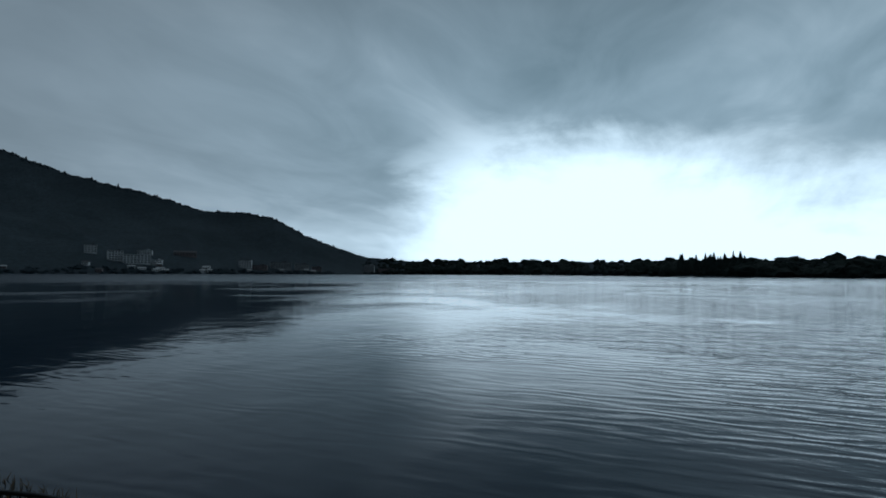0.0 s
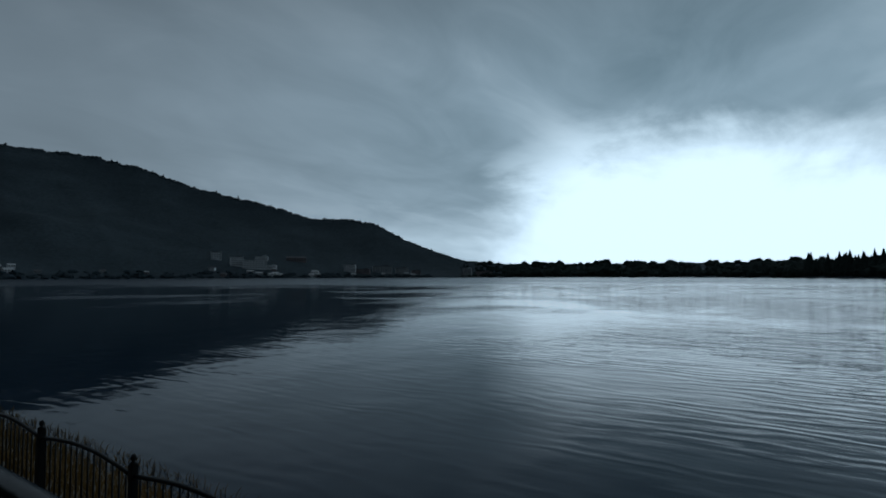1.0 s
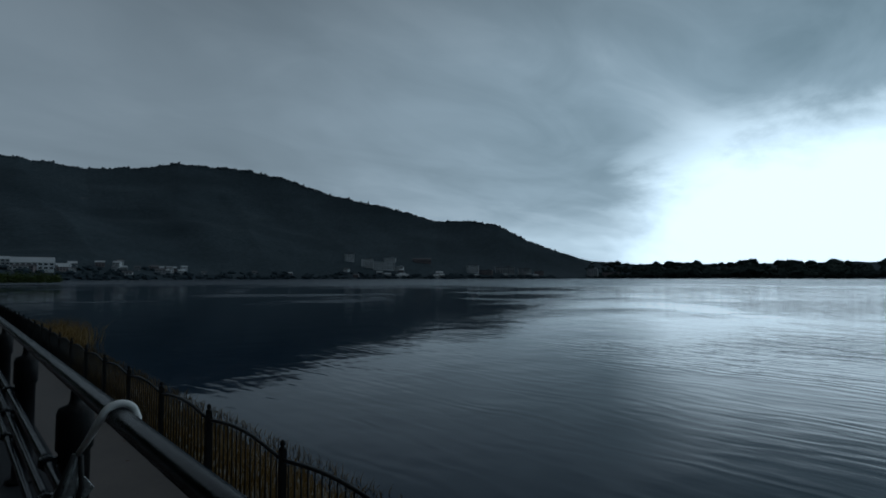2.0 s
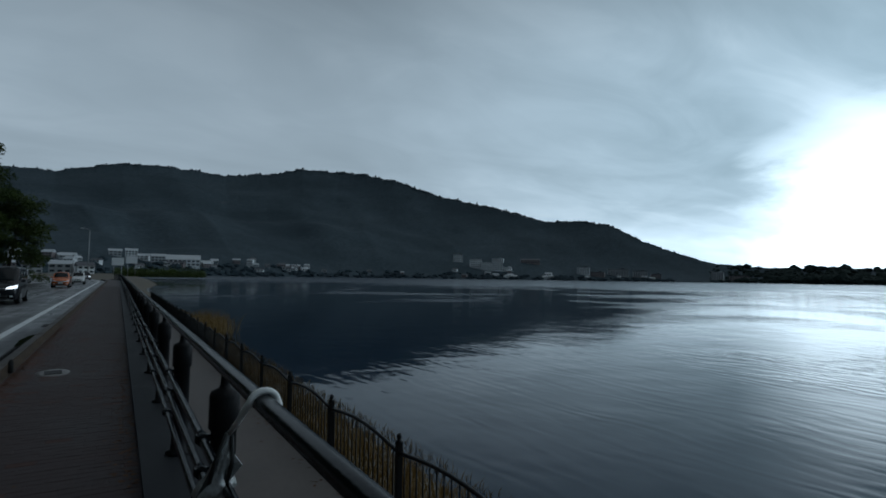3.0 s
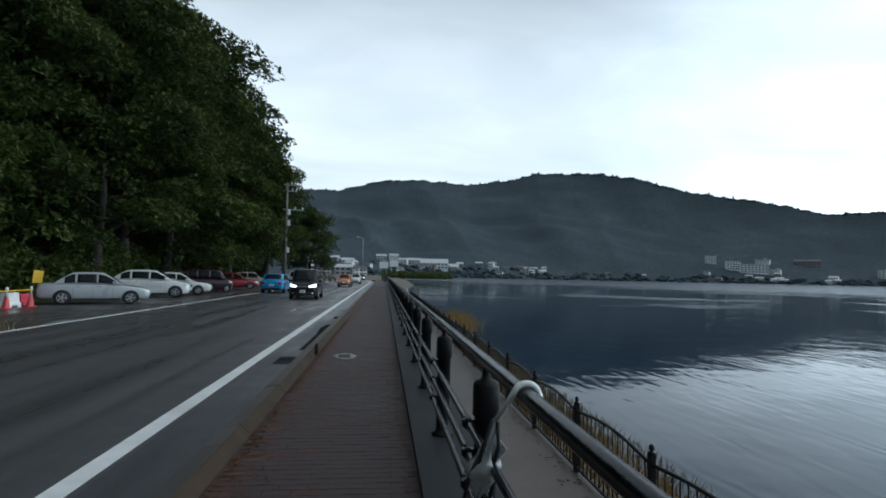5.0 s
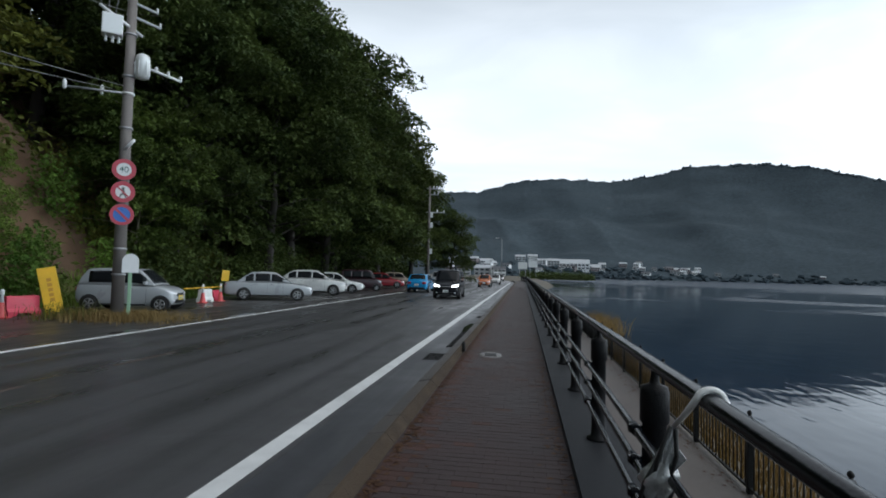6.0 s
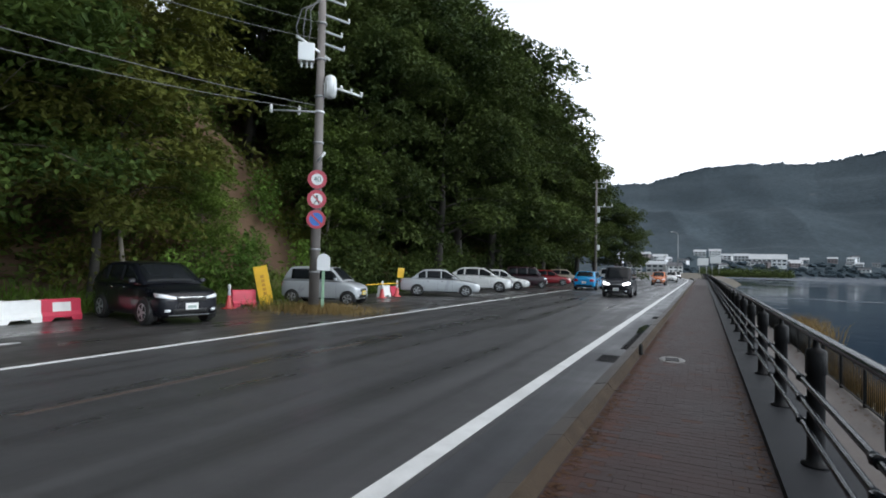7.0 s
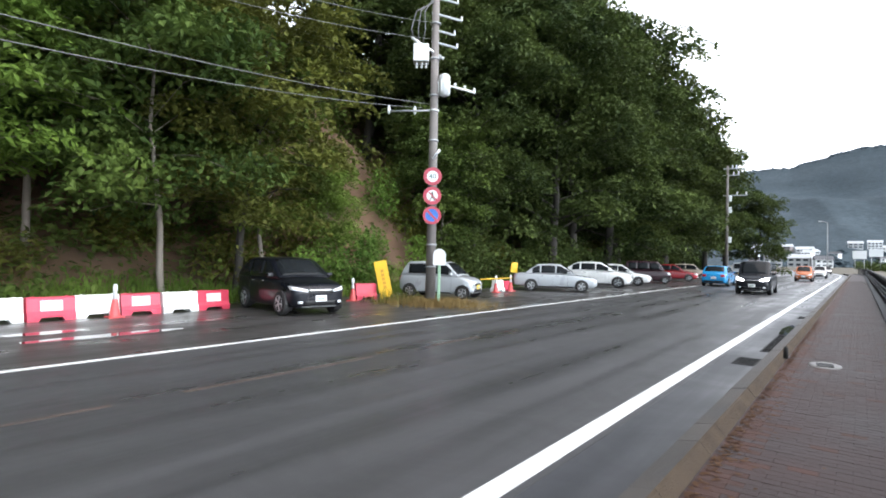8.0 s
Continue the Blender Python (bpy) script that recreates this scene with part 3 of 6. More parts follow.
def blades(name, spots, height, width, mat, label, category):
    """A stand of grass blades, each a bent strip."""
    r = np.random.default_rng(len(spots))
    v, f = [], []
    for x, y, z in spots:
        h, a, b = height * r.uniform(0.45, 1.3), r.uniform(0, 6.28), r.uniform(0, 6.28)
        ln = r.uniform(0.15, 0.7) * h
        sx, sy = math.cos(a) * width * 0.5, math.sin(a) * width * 0.5
        dx, dy = math.cos(b) * ln, math.sin(b) * ln
        k = len(v)
        v += [(x - sx, y - sy, z - 0.03), (x + sx, y + sy, z - 0.03), (x + dx * 0.35 + sx * 0.8, y + dy * 0.35 + sy * 0.8, z + h * 0.6), (x + dx * 0.35 - sx * 0.8, y + dy * 0.35 - sy * 0.8, z + h * 0.6), (x + dx, y + dy, z + h)]
        f += [(k, k + 1, k + 2, k + 3), (k + 3, k + 2, k + 4)]
    me = bpy.data.meshes.new(name)
    me.from_pydata(v, [], f)
    me.materials.append(mat)
    return tagged(new(name, me), label, category, kind="stuff")


r = np.random.default_rng(11)
# low growth over the slope, thinner where the earth lies bare
spots = []
while len(spots) < 75000:
    x, y = -17.2 - 26 * r.random() ** 1.4, r.uniform(-22, 84)
    bare = fbm(x * 0.16, y * 0.16, 2.0, 3) + (0.9 if 15.2 < y < 23.2 and -32 < x < -18.6 else 0)
    if (bare < 0.12 and (x < -20.5 or r.random() < 0.4)) or r.random() < 0.15:
        spots.append((x, y, hill_height(x, y) + abs(r.normal(0, 0.75)) * (0.7 + 0.8 * fbm(x * 0.5, y * 0.5, 4.0, 2))))
v, f = leaf_arrays(r, np.array(spots), np.tile((0.35, 0, 0.4), (len(spots), 1)), 0.30, 0.17, 0.3)
tagged(new("undergrowth", leaf_mesh("undergrowth", v, f, LEAF)), "low green undergrowth over the earth slope", "undergrowth", kind="stuff")
# shrubs at the foot of the slope
spots = []
for k in range(60):
    cx, cy, cr = -18.2 - 4.5 * r.random(), r.uniform(-12, 70), r.uniform(0.5, 1.5)
    d = r.normal(0, 1, (420, 3))
    d /= np.linalg.norm(d, axis=1, keepdims=True)
    spots.append(np.array((cx, cy, hill_height(cx, cy) + cr * 0.7)) + d * cr * (r.random((420, 1)) ** 0.4) * (0.9, 1.2, 1.1))
spots = np.concatenate(spots)
v, f = leaf_arrays(r, spots, np.tile((0.3, 0, 0.3), (len(spots), 1)), 0.22, 0.12, 0.4)
tagged(new("shrubs", leaf_mesh("shrubs", v, f, LEAF_OLIVE)), "ragged olive shrubs along the foot of the slope", "shrub", kind="stuff")
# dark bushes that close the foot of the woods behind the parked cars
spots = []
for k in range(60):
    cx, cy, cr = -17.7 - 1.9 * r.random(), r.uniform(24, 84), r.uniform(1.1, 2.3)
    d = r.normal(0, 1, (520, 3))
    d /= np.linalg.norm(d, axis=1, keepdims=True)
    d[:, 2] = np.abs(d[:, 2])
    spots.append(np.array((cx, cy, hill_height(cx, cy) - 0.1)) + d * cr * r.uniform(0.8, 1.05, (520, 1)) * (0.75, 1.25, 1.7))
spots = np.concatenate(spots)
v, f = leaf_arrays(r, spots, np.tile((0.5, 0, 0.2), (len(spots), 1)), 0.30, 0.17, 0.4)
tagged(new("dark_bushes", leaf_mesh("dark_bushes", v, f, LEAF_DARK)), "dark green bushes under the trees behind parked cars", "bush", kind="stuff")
# pale stones at the foot of the slope
STONE = material("pale_stone", (0.12, 0.115, 0.10), 0.8, vary=0.4, grain=8, bump=0.6, bump_scale=14)
for k in range(6):
    bm = bmesh.new()
    bmesh.ops.create_icosphere(bm, subdivisions=3, radius=1.0)
    size = r.uniform(0.16, 0.34)
    for q in bm.verts:
        q.co *= 1 + 0.45 * fbm(q.co.x * 0.9 + k * 3, q.co.y * 0.9, q.co.z * 0.9, 3)
        q.co = Vector((q.co.x * size * 1.3, q.co.y * size * 1.5, q.co.z * size * 0.8))
    x, y = -18.3 - 0.9 * r.random(), 0.5 + 0.75 * k + r.uniform(-0.3, 0.3)
    stone = link_mesh("stone", bm, STONE, True)
    stone.location = (x, y, hill_height(x, y) + size * 0.1)
    tagged(stone, "pale grey rounded stone at the foot of the slope", "stone", "stones on the slope")
verge = [(-16.9 - 1.9 * r.random() ** 0.8, y) for y in r.uniform(-14, 66, 24000)]
blades("verge_grass", [(x, y, max(-0.15, hill_height(x, y))) for x, y in verge], 0.5, 0.035, LEAF_BRIGHT, "bright green tall grass behind the barriers", "grass")
blades("dry_grass", [(-12.5 + 0.95 * r.normal(), 14.9 + 0.62 * r.normal(), -0.13) for k in range(3600)], 0.22, 0.02, DRY, "straw-coloured dry grass round the utility pole", "grass")
blades("tall_weeds", [(-13.6 + 0.5 * r.normal(), 14.2 + 0.55 * r.normal(), -0.12) for k in range(170)], 0.5, 0.018, LEAF_OLIVE, "tall straggling weeds beside the utility pole", "weeds")
spots = []
for cx, cy, cr in ((-18.4, 15.2, 0.9), (-18.2, 16.6, 1.1), (-18.9, 18.3, 0.8), (-20.4, 20.2, 1.1), (-18.6, 21.4, 1.0), (-21.5, 17.4, 0.9), (-18.0, 13.4, 0.8)):
    d = r.normal(0, 1, (700, 3))
    d /= np.linalg.norm(d, axis=1, keepdims=True)
    spots.append(np.array((cx, cy, hill_height(cx, cy) + cr * 1.1)) + d * cr * (r.random((700, 1)) ** 0.4) * (0.9, 1.0, 1.5))
spots = np.concatenate(spots)
v, f = leaf_arrays(r, spots, np.tile((0.3, 0, 0.3), (len(spots), 1)), 0.24, 0.12, 0.4)
tagged(new("bright_shrubs", leaf_mesh("bright_shrubs", v, f, LEAF_BRIGHT)), "fresh yellow-green shrubs on the bare earth slope", "shrub", kind="stuff")
bank = []
for k in range(30000):
    x, y = 2.5 + 3.3 * r.random(), -9 + 68 * r.random() ** 1.8
    bank.append((x, y, max(ground_height(x, y), WATER_Z - 0.1)))
blades("bank_grass", bank, 0.24, 0.02, BANK_GRASS, "yellowish dry grass on the lake bank behind the fence", "grass")
for cx, cy in ((5.0, 36.0), (5.2, 40.5)):
    blades("reed_clump", [(cx + 0.7 * r.normal(), cy + 0.9 * r.normal(), -2.2) for k in range(500)], 1.05, 0.03, DRY, "dry orange-brown reeds at the water's edge", "reeds")

# far wooded shore: clumps of crowns with an uneven outline
v, f = [], []
ico = bmesh.new()
bmesh.ops.create_icosphere(ico, subdivisions=2, radius=1.0)
ico.verts.ensure_lookup_table()
ico_v = np.array([q.co for q in ico.verts])
ico_f = np.array([[q.index for q in p.verts] for p in ico.faces])
ico.free()
for k in range(1150):
    a = r.uniform(58, 112)
    s = 0.02 + 0.75 * r.random() ** 1.7
    x, y, z = mountain_point(a, s)
    size = r.uniform(4.5, 9) * (1.5 if fbm(a * 0.35, 2.0) > 0.12 else 0.9)
    size *= min(1.0, 0.3 + max(0.0, a - 58) / 12)
    lump = ico_v * (1 + 0.35 * r.normal(0, 0.6, (len(ico_v), 1))) * (size * 1.4, size * 1.4, size * r.uniform(0.7, 1.2)) + (x, y, z + size * 0.55)
    f.append(ico_f + len(v) * len(ico_v))
    v.append(lump)
for k in range(34):
    a = 90.6 + 5.6 * r.random()
    x, y, z = mountain_point(a, 0.03)
    h = r.uniform(30, 46)
    spire = ico_v * (1 + 0.2 * r.normal(0, 0.5, (len(ico_v), 1)))
    spire = spire * np.stack([(1.1 - 0.8 * spire[:, 2]).clip(0.15, 1.6) * 5.0, (1.1 - 0.8 * spire[:, 2]).clip(0.15, 1.6) * 5.0, np.full(len(spire), h / 2)], 1) + (x, y, z + h / 2 - 2)
    f.append(ico_f + len(v) * len(ico_v))
    v.append(spire)
tagged(new("far_woods", leaf_mesh("far_woods", np.concatenate(v), np.concatenate(f), FAR_WOODS)), "dark low woods on the far lake shore", "woods", kind="stuff")

v, f = [], []
for k in range(420):
    a = r.uniform(-7, 55)
    x, y, z = mountain_point(a, 0.004 + 0.05 * r.random() ** 2)
    size = r.uniform(1.6, 3.8)
    lump = ico_v * (1 + 0.35 * r.normal(0, 0.6, (len(ico_v), 1))) * (size * 1.5, size * 1.5, size) + (x, y, z + size * 0.4)
    f.append(ico_f + len(v) * len(ico_v))
    v.append(lump)
tagged(new("shore_trees", leaf_mesh("shore_trees", np.concatenate(v), np.concatenate(f), HAZY_HILL)), "low dark trees along the foot of the mountain", "trees", kind="stuff")

# crowns of the forest along the crest of the mountain
low_ball = bmesh.new()
bmesh.ops.create_icosphere(low_ball, subdivisions=1, radius=1.0)
low_ball.verts.ensure_lookup_table()
ball_v = np.array([q.co for q in low_ball.verts])
ball_f = np.array([[q.index for q in p.verts] for p in low_ball.faces])
low_ball.free()
v, f = [], []
# tufts of taller pointed trees along the crest
for k in range(1100):
    a, s = r.uniform(-11, 60), r.uniform(0.785, 0.81)
    x, y, z = mountain_point(a, s)
    tuft = max(0.0, fbm(a * 1.3, 4.0, 6.0, 3))
    size, tall = r.uniform(2.2, 4.6) * min(1.0, 0.45 + ridge_angle(a) / 8), r.uniform(1.5, 3.0) + 14.0 * tuft * r.random()
    tall *= min(1.0, 0.3 + ridge_angle(a) / 9)
    cone_v = ball_v * (1 + 0.2 * r.normal(0, 0.7, (len(ball_v), 1)))
    narrow = (1.0 - 0.55 * cone_v[:, 2:3] * min(1.0, tuft * 3)).clip(0.2, 1.6)
    f.append(ball_f + len(v) * len(ball_v))
    v.append(cone_v * np.concatenate([narrow, narrow, np.ones_like(narrow)], 1) * (size, size, tall) + (x, y, z))
tagged(new("mountain_forest", leaf_mesh("mountain_forest", np.concatenate(v), np.concatenate(f), HAZY_HILL)), "dark forest crowns along the crest of the mountain", "forest", kind="stuff")

# ---- railing ----
WHITE_PLASTIC = plain("white_plastic", (0.78, 0.78, 0.76), 0.35)
POST_STEEL = material("bollard_cast_iron", (0.009, 0.009, 0.010), 0.45, spec=0.16, vary=0.35, grain=30, bump=0.25, bump_scale=50)
railing = thing("railing", pose(0.55, 0, 0.07), "black steel railing with round posts on the plinth", "railing")


def along(y):
    return bent(y) if y > 95 else 0.0


bm = bmesh.new()
tube(bm, [(along(y) - 0.018, y, 1.02) for y in steps(-9, 95, 26) + steps(98, 118, 8)], 0.034, 14)
part("handrail", bm, BLACK_STEEL, railing, "thick wet black tube", True)
for z in (0.67, 0.51, 0.34):
    bm = bmesh.new()
    tube(bm, [(along(y) - 0.10, y, z) for y in steps(-9, 95, 26) + steps(98, 118, 8)], 0.021, 10)
    part("lower_rail", bm, BLACK_STEEL, railing, "", True)
bm = bmesh.new()
lathe(bm, [(0.10, 0), (0.10, 0.018), (0.066, 0.03), (0.062, 0.12), (0.062, 0.70), (0.074, 0.715), (0.074, 0.87), (0.066, 0.895), (0.03, 0.91), (0.024, 0.93), (0.020, 0.985), (0.03, 1.0)], seg=18)
first = part("post", bm, POST_STEEL, railing, "", False)
bm = bmesh.new()
tube(bm, [(-0.05, 0, 0), (-0.10, 0, 0)], 0.017, 8)
lathe(bm, [(0.03, -0.02), (0.034, -0.015), (0.034, 0.015), (0.03, 0.02)], (-0.10, 0, 0), 12)
tube(bm, [(-0.10, -0.05, 0), (-0.10, 0.05, 0)], 0.029, 12)
clamp_mesh = link_mesh("bracket", bm, BLACK_STEEL)
clamp_data = clamp_mesh.data
bpy.data.objects.remove(clamp_mesh)
POST_YS = [1.0 + 2.05 * k for k in range(-5, 57)]
for i, y in enumerate(POST_YS):
    ob = first if i == 0 else new("post", first.data)
    ob.parent = railing
    ob.location = (along(y), y, 0)
    if y < 42:
        for z in (0.67, 0.51, 0.34):
            b = new("bracket", clamp_data)
            b.parent, b.location = ob, (0, 0, z)

# ---- lakeside fence ----
fence = thing("fence", pose(2.30, 0, -0.75), "low black metal picket fence along the lake path", "fence")
bm = bmesh.new()
box(bm, -0.028, 0.028, -0.028, 0.028, -0.03, 0.80, 0.004)
lathe(bm, [(0.034, 0.80), (0.034, 0.815), (0.012, 0.825), (0.026, 0.845), (0.022, 0.87), (0.006, 0.885)], seg=10)
f_post = part("post", bm, FENCE_STEEL, fence)
bm = bmesh.new()
tube(bm, [(0, 0, 0.06), (0, 0, 0.73)], 0.008, 6)
picket = part("picket", bm, FENCE_STEEL, fence)
far_pickets = bmesh.new()
made = 0
for k in range(-7, 24):
    y0 = 4.53 + 1.79 * k
    ob = f_post if k == -7 else new("post", f_post.data)
    ob.parent, ob.location = fence, (0, y0, 0)
    bm = bmesh.new()
    tube(bm, [(0, y0 + 0.02 + 1.75 * u, 0.71 + 0.075 * math.sin(math.pi * u)) for u in steps(0, 1, 12)], 0.017, 6)
    part("top_bar", bm, FENCE_STEEL, fence, "arched top bar")
    bm = bmesh.new()
    box(bm, -0.016, 0.016, y0 + 0.028, y0 + 1.762, 0.046, 0.074)
    part("crossbar", bm, FENCE_STEEL, fence)
    for j in range(1, 16):
        y = y0 + 1.79 * j / 16
        high = 0.71 + 0.075 * math.sin(math.pi * j / 16)
        if 2.0 < y < 27:
            ob = picket if made == 0 else new("picket", picket.data)
            ob.parent, ob.location = fence, (0, y, 0)
            ob.scale = (1, 1, high / 0.73)
            made += 1
        else:
            tube(far_pickets, [(0, y, 0.06), (0, y, high)], 0.008, 4)
rest = part("picket_row", far_pickets, FENCE_STEEL, fence)
rest["kind"] = "stuff"

# ---- folded umbrella hooked on the handrail ----
VINYL = material("clear_vinyl", (0.42, 0.43, 0.43), 0.3, vary=0.3, grain=60, bump=0.5, bump_scale=40)
VINYL.node_tree.nodes["Principled BSDF"].inputs["Transmission Weight"].default_value = 0.35
STRAP = plain("black_strap", (0.012, 0.012, 0.012), 0.6)
umbrella = thing("umbrella", pose(0.532, 2.15, 1.085), "folded clear plastic umbrella with white crook hooked on the railing", "umbrella")
bm = bmesh.new()
pts = [(0.05, -0.02, -0.03), (0.052, -0.012, 0.0)] + [(0.05 * math.cos(a), 0.0, 0.004 + 0.048 * math.sin(a)) for a in steps(0.2, 2.9, 9)] + [(-0.060, 0.02, -0.015), (-0.072, 0.08, -0.07), (-0.085, 0.16, -0.13)]
tube(bm, pts, [0.0125] * (len(pts) - 2) + [0.011, 0.009], 10)
part("handle", bm, WHITE_PLASTIC, umbrella, "white plastic crook handle", True)
bm = bmesh.new()
tube(bm, [(-0.085, 0.16, -0.13), (-0.11, 0.20, -0.28), (-0.145, 0.25, -0.56)], [0.006, 0.005, 0.004], 8)
part("shaft", bm, plain("umbrella_shaft", (0.7, 0.7, 0.7), 0.3, 0.6), umbrella)
top_, foot_ = Vector((-0.085, 0.165, -0.14)), Vector((-0.14, 0.245, -0.47))
bm = bmesh.new()
rings = []
for k in range(19):
    s = k / 18
    c = top_.lerp(foot_, s)
    rad = 0.010 + 0.013 * min(1, s * 2.5) + 0.034 * math.exp(-(((s - 0.68) / 0.20) ** 2))
    rad *= 1 if s < 0.86 else 1 - (s - 0.86) * 4.5
    ring = []
    for j in range(30):
        a = 2 * math.pi * j / 30
        fold = 1 + 0.16 * math.cos(a * 6 + s * 5) + 0.55 * fbm(math.cos(a) * 1.7, math.sin(a) * 1.7, s * 4)
        ring.append(bm.verts.new(c + Vector((math.cos(a) * rad * fold * 1.15, math.sin(a) * rad * fold * 0.75, 0.012 * math.sin(a * 3)))))
    rings.append(ring)
for a, b in zip(rings, rings[1:]):
    for j in range(30):
        bm.faces.new((a[j], a[(j + 1) % 30], b[(j + 1) % 30], b[j]))
bm.faces.new(rings[-1])
part("canopy", bm, VINYL, umbrella, "crumpled translucent plastic canopy", True)
# a loose corner of the plastic that sticks out
bm = bmesh.new()
q_ = [top_.lerp(foot_, 0.18) + Vector((0.02, 0.0, 0)), top_.lerp(foot_, 0.42) + Vector((0.075, -0.03, 0.02)), top_.lerp(foot_, 0.62) + Vector((0.035, 0.0, 0)), top_.lerp(foot_, 0.38) + Vector((0.02, 0.02, 0))]
hi_ = [bm.verts.new(p) for p in q_]
lo_ = [bm.verts.new(p + Vector((0.002, 0.004, 0))) for p in q_]
bm.faces.new(hi_)
bm.faces.new(lo_[::-1])
for k in range(4):
    bm.faces.new((hi_[k], lo_[k], lo_[(k + 1) % 4], hi_[(k + 1) % 4]))
part("flap", bm, VINYL, umbrella)
for s0, s1, off in ((0.05, 0.60, 0.032), (0.02, 0.62, -0.034), (0.35, 1.05, -0.062), (0.45, 1.02, 0.052)):
    bm = bmesh.new()
    tube(bm, [top_.lerp(foot_, s0) + Vector((off * 0.3, -0.015, 0.02)), top_.lerp(foot_, (s0 + s1) / 2) + Vector((off, -0.025, 0)), top_.lerp(foot_, s1) + Vector((off * 0.95, -0.02, 0))], 0.009, 6)
    part("rib", bm, STRAP, umbrella)

# ---- street furniture ----
CONCRETE_POLE = material("pole_concrete", (0.18, 0.16, 0.15), 0.7, vary=0.25, grain=6, bump=0.2, bump_scale=60)
PALE_STEEL = plain("galvanised_pale", (0.72, 0.73, 0.73), 0.35, 0.3)
GREY_STEEL = plain("galvanised_grey", (0.35, 0.36, 0.37), 0.4, 0.6)
SIGN_RED, SIGN_WHITE, SIGN_BLUE = plain("sign_red", (0.42, 0.05, 0.075), 0.35), plain("sign_white", (0.66, 0.67, 0.68), 0.35), plain("sign_blue", (0.03, 0.13, 0.45), 0.3)
SIGN_GREEN = plain("sign_bluish_green", (0.05, 0.12, 0.11), 0.35)
CABLE = plain("cable_grey", (0.13, 0.13, 0.13), 0.5)
POLE_AT = Vector((-12.6, 15.0, -0.12))
FACE = math.degrees(math.atan2(15.0, -12.3)) - 90
pole = thing("utility_pole", pose(*POLE_AT, 0, 0, FACE), "tall grey concrete utility pole with boxes and arms beside the road", "utility pole")
# local x points to the right and local -y towards the railing
bm = bmesh.new()
tube(bm, [(0, 0, -0.3), (0, 0, 12.4)], [0.185, 0.125], 20)
part("shaft", bm, CONCRETE_POLE, pole, "weathered grey concrete shaft")
for z in (1.3, 2.1, 5.9, 7.0, 7.55, 8.9, 10.2):
    bm = bmesh.new()
    lathe(bm, [(0.165, z), (0.195, z + 0.01), (0.195, z + 0.06), (0.165, z + 0.07)], seg=18)
    part("band", bm, PALE_STEEL if z in (7.0,) else GREY_STEEL, pole)
bm = bmesh.new()
tube(bm, [(-0.85, -0.5, 9.5), (0.32, 0.1, 9.0)], 0.05, 8)
part("arm", bm, PALE_STEEL, pole, "pale galvanised arm")
bm = bmesh.new()
box(bm, -0.78, -0.22, -0.50, -0.08, 8.68, 9.32, 0.03)
sw = part("switch_box", bm, PALE_STEEL, pole, "pale square switch box")
bm = bmesh.new()
for sx in (-0.66, -0.48, -0.32):
    lathe(bm, [(0.03, 8.48), (0.05, 8.52), (0.03, 8.57), (0.05, 8.61), (0.03, 8.68)], (sx, -0.3, 0), 10)
part("insulator", bm, SIGN_WHITE, sw)
bm = bmesh.new()
lathe(bm, [(0.10, 7.55), (0.2, 7.6), (0.21, 8.2), (0.19, 8.3), (0.1, 8.36)], (0.36, -0.1, 0), 18)
tr = part("transformer", bm, PALE_STEEL, pole, "small pale cylindrical transformer")
bm = bmesh.new()
for k in range(6):
    a = k * math.pi / 3
    box(bm, 0.36 + 0.21 * math.cos(a) - 0.01, 0.36 + 0.21 * math.cos(a) + 0.01, -0.1 + 0.21 * math.sin(a) - 0.03, -0.1 + 0.21 * math.sin(a) + 0.03, 7.68, 8.1)
part("cooling_fin", bm, PALE_STEEL, tr)
bm = bmesh.new()
tube(bm, [(0.1, -0.05, 8.05), (1.5, -0.05, 7.72)], 0.045, 8)
arm = part("arm", bm, PALE_STEEL, pole, "pale arm with insulators")
for x in (0.75, 1.1, 1.46):
    bm = bmesh.new()
    lathe(bm, [(0.03, 0), (0.06, 0.03), (0.035, 0.07), (0.06, 0.11), (0.03, 0.16)], (x, -0.05, 8.05 - (x - 0.1) * 0.235), 10)
    part("insulator", bm, SIGN_WHITE, arm)
for z, ln in ((11.2, 0.7), (10.6, 0.85), (10.0, 0.6), (9.55, 0.7)):
    bm = bmesh.new()
    box(bm, -0.15, 0.15 + ln, -0.05, 0.03, z - 0.04, z + 0.04, 0.01, Matrix.Translation((0, 0, z)) @ Matrix.Rotation(radians(14), 4, "Y") @ Matrix.Translation((0, 0, -z)))
    ca = part("crossarm", bm, GREY_STEEL, pole)
    bm = bmesh.new()
    lathe(bm, [(0.03, 0), (0.05, 0.04), (0.03, 0.09), (0.045, 0.13), (0.02, 0.17)], (0.1 + ln, 0, z - 0.24 * (ln + 0.1)), 8)
    part("insulator", bm, SIGN_WHITE, ca)
for k, x in enumerate((-0.75, -0.6, -0.45)):
    bm = bmesh.new()
    tube(bm, [(x, -0.2, 9.4), (x - 0.12 + 0.1 * k, -0.3, 9.9), (x + 0.05, -0.2, 10.6), (-0.05, -0.1, 11.0 + 0.1 * k)], 0.022, 6)
    part("drop_cable", bm, CABLE, pole)
bm = bmesh.new()
tube(bm, [(0.0, -0.16, 5.25), (0.24, -0.3, 5.55)], 0.05, 8)
part("bracket", bm, SIGN_WHITE, pole, "short white stub bracket")
bm = bmesh.new()
tube(bm, [(-0.1, -0.1, 7.02), (-1.7, 0.1, 7.0)], 0.035, 6)
sp = part("spacer", bm, GREY_STEEL, pole)
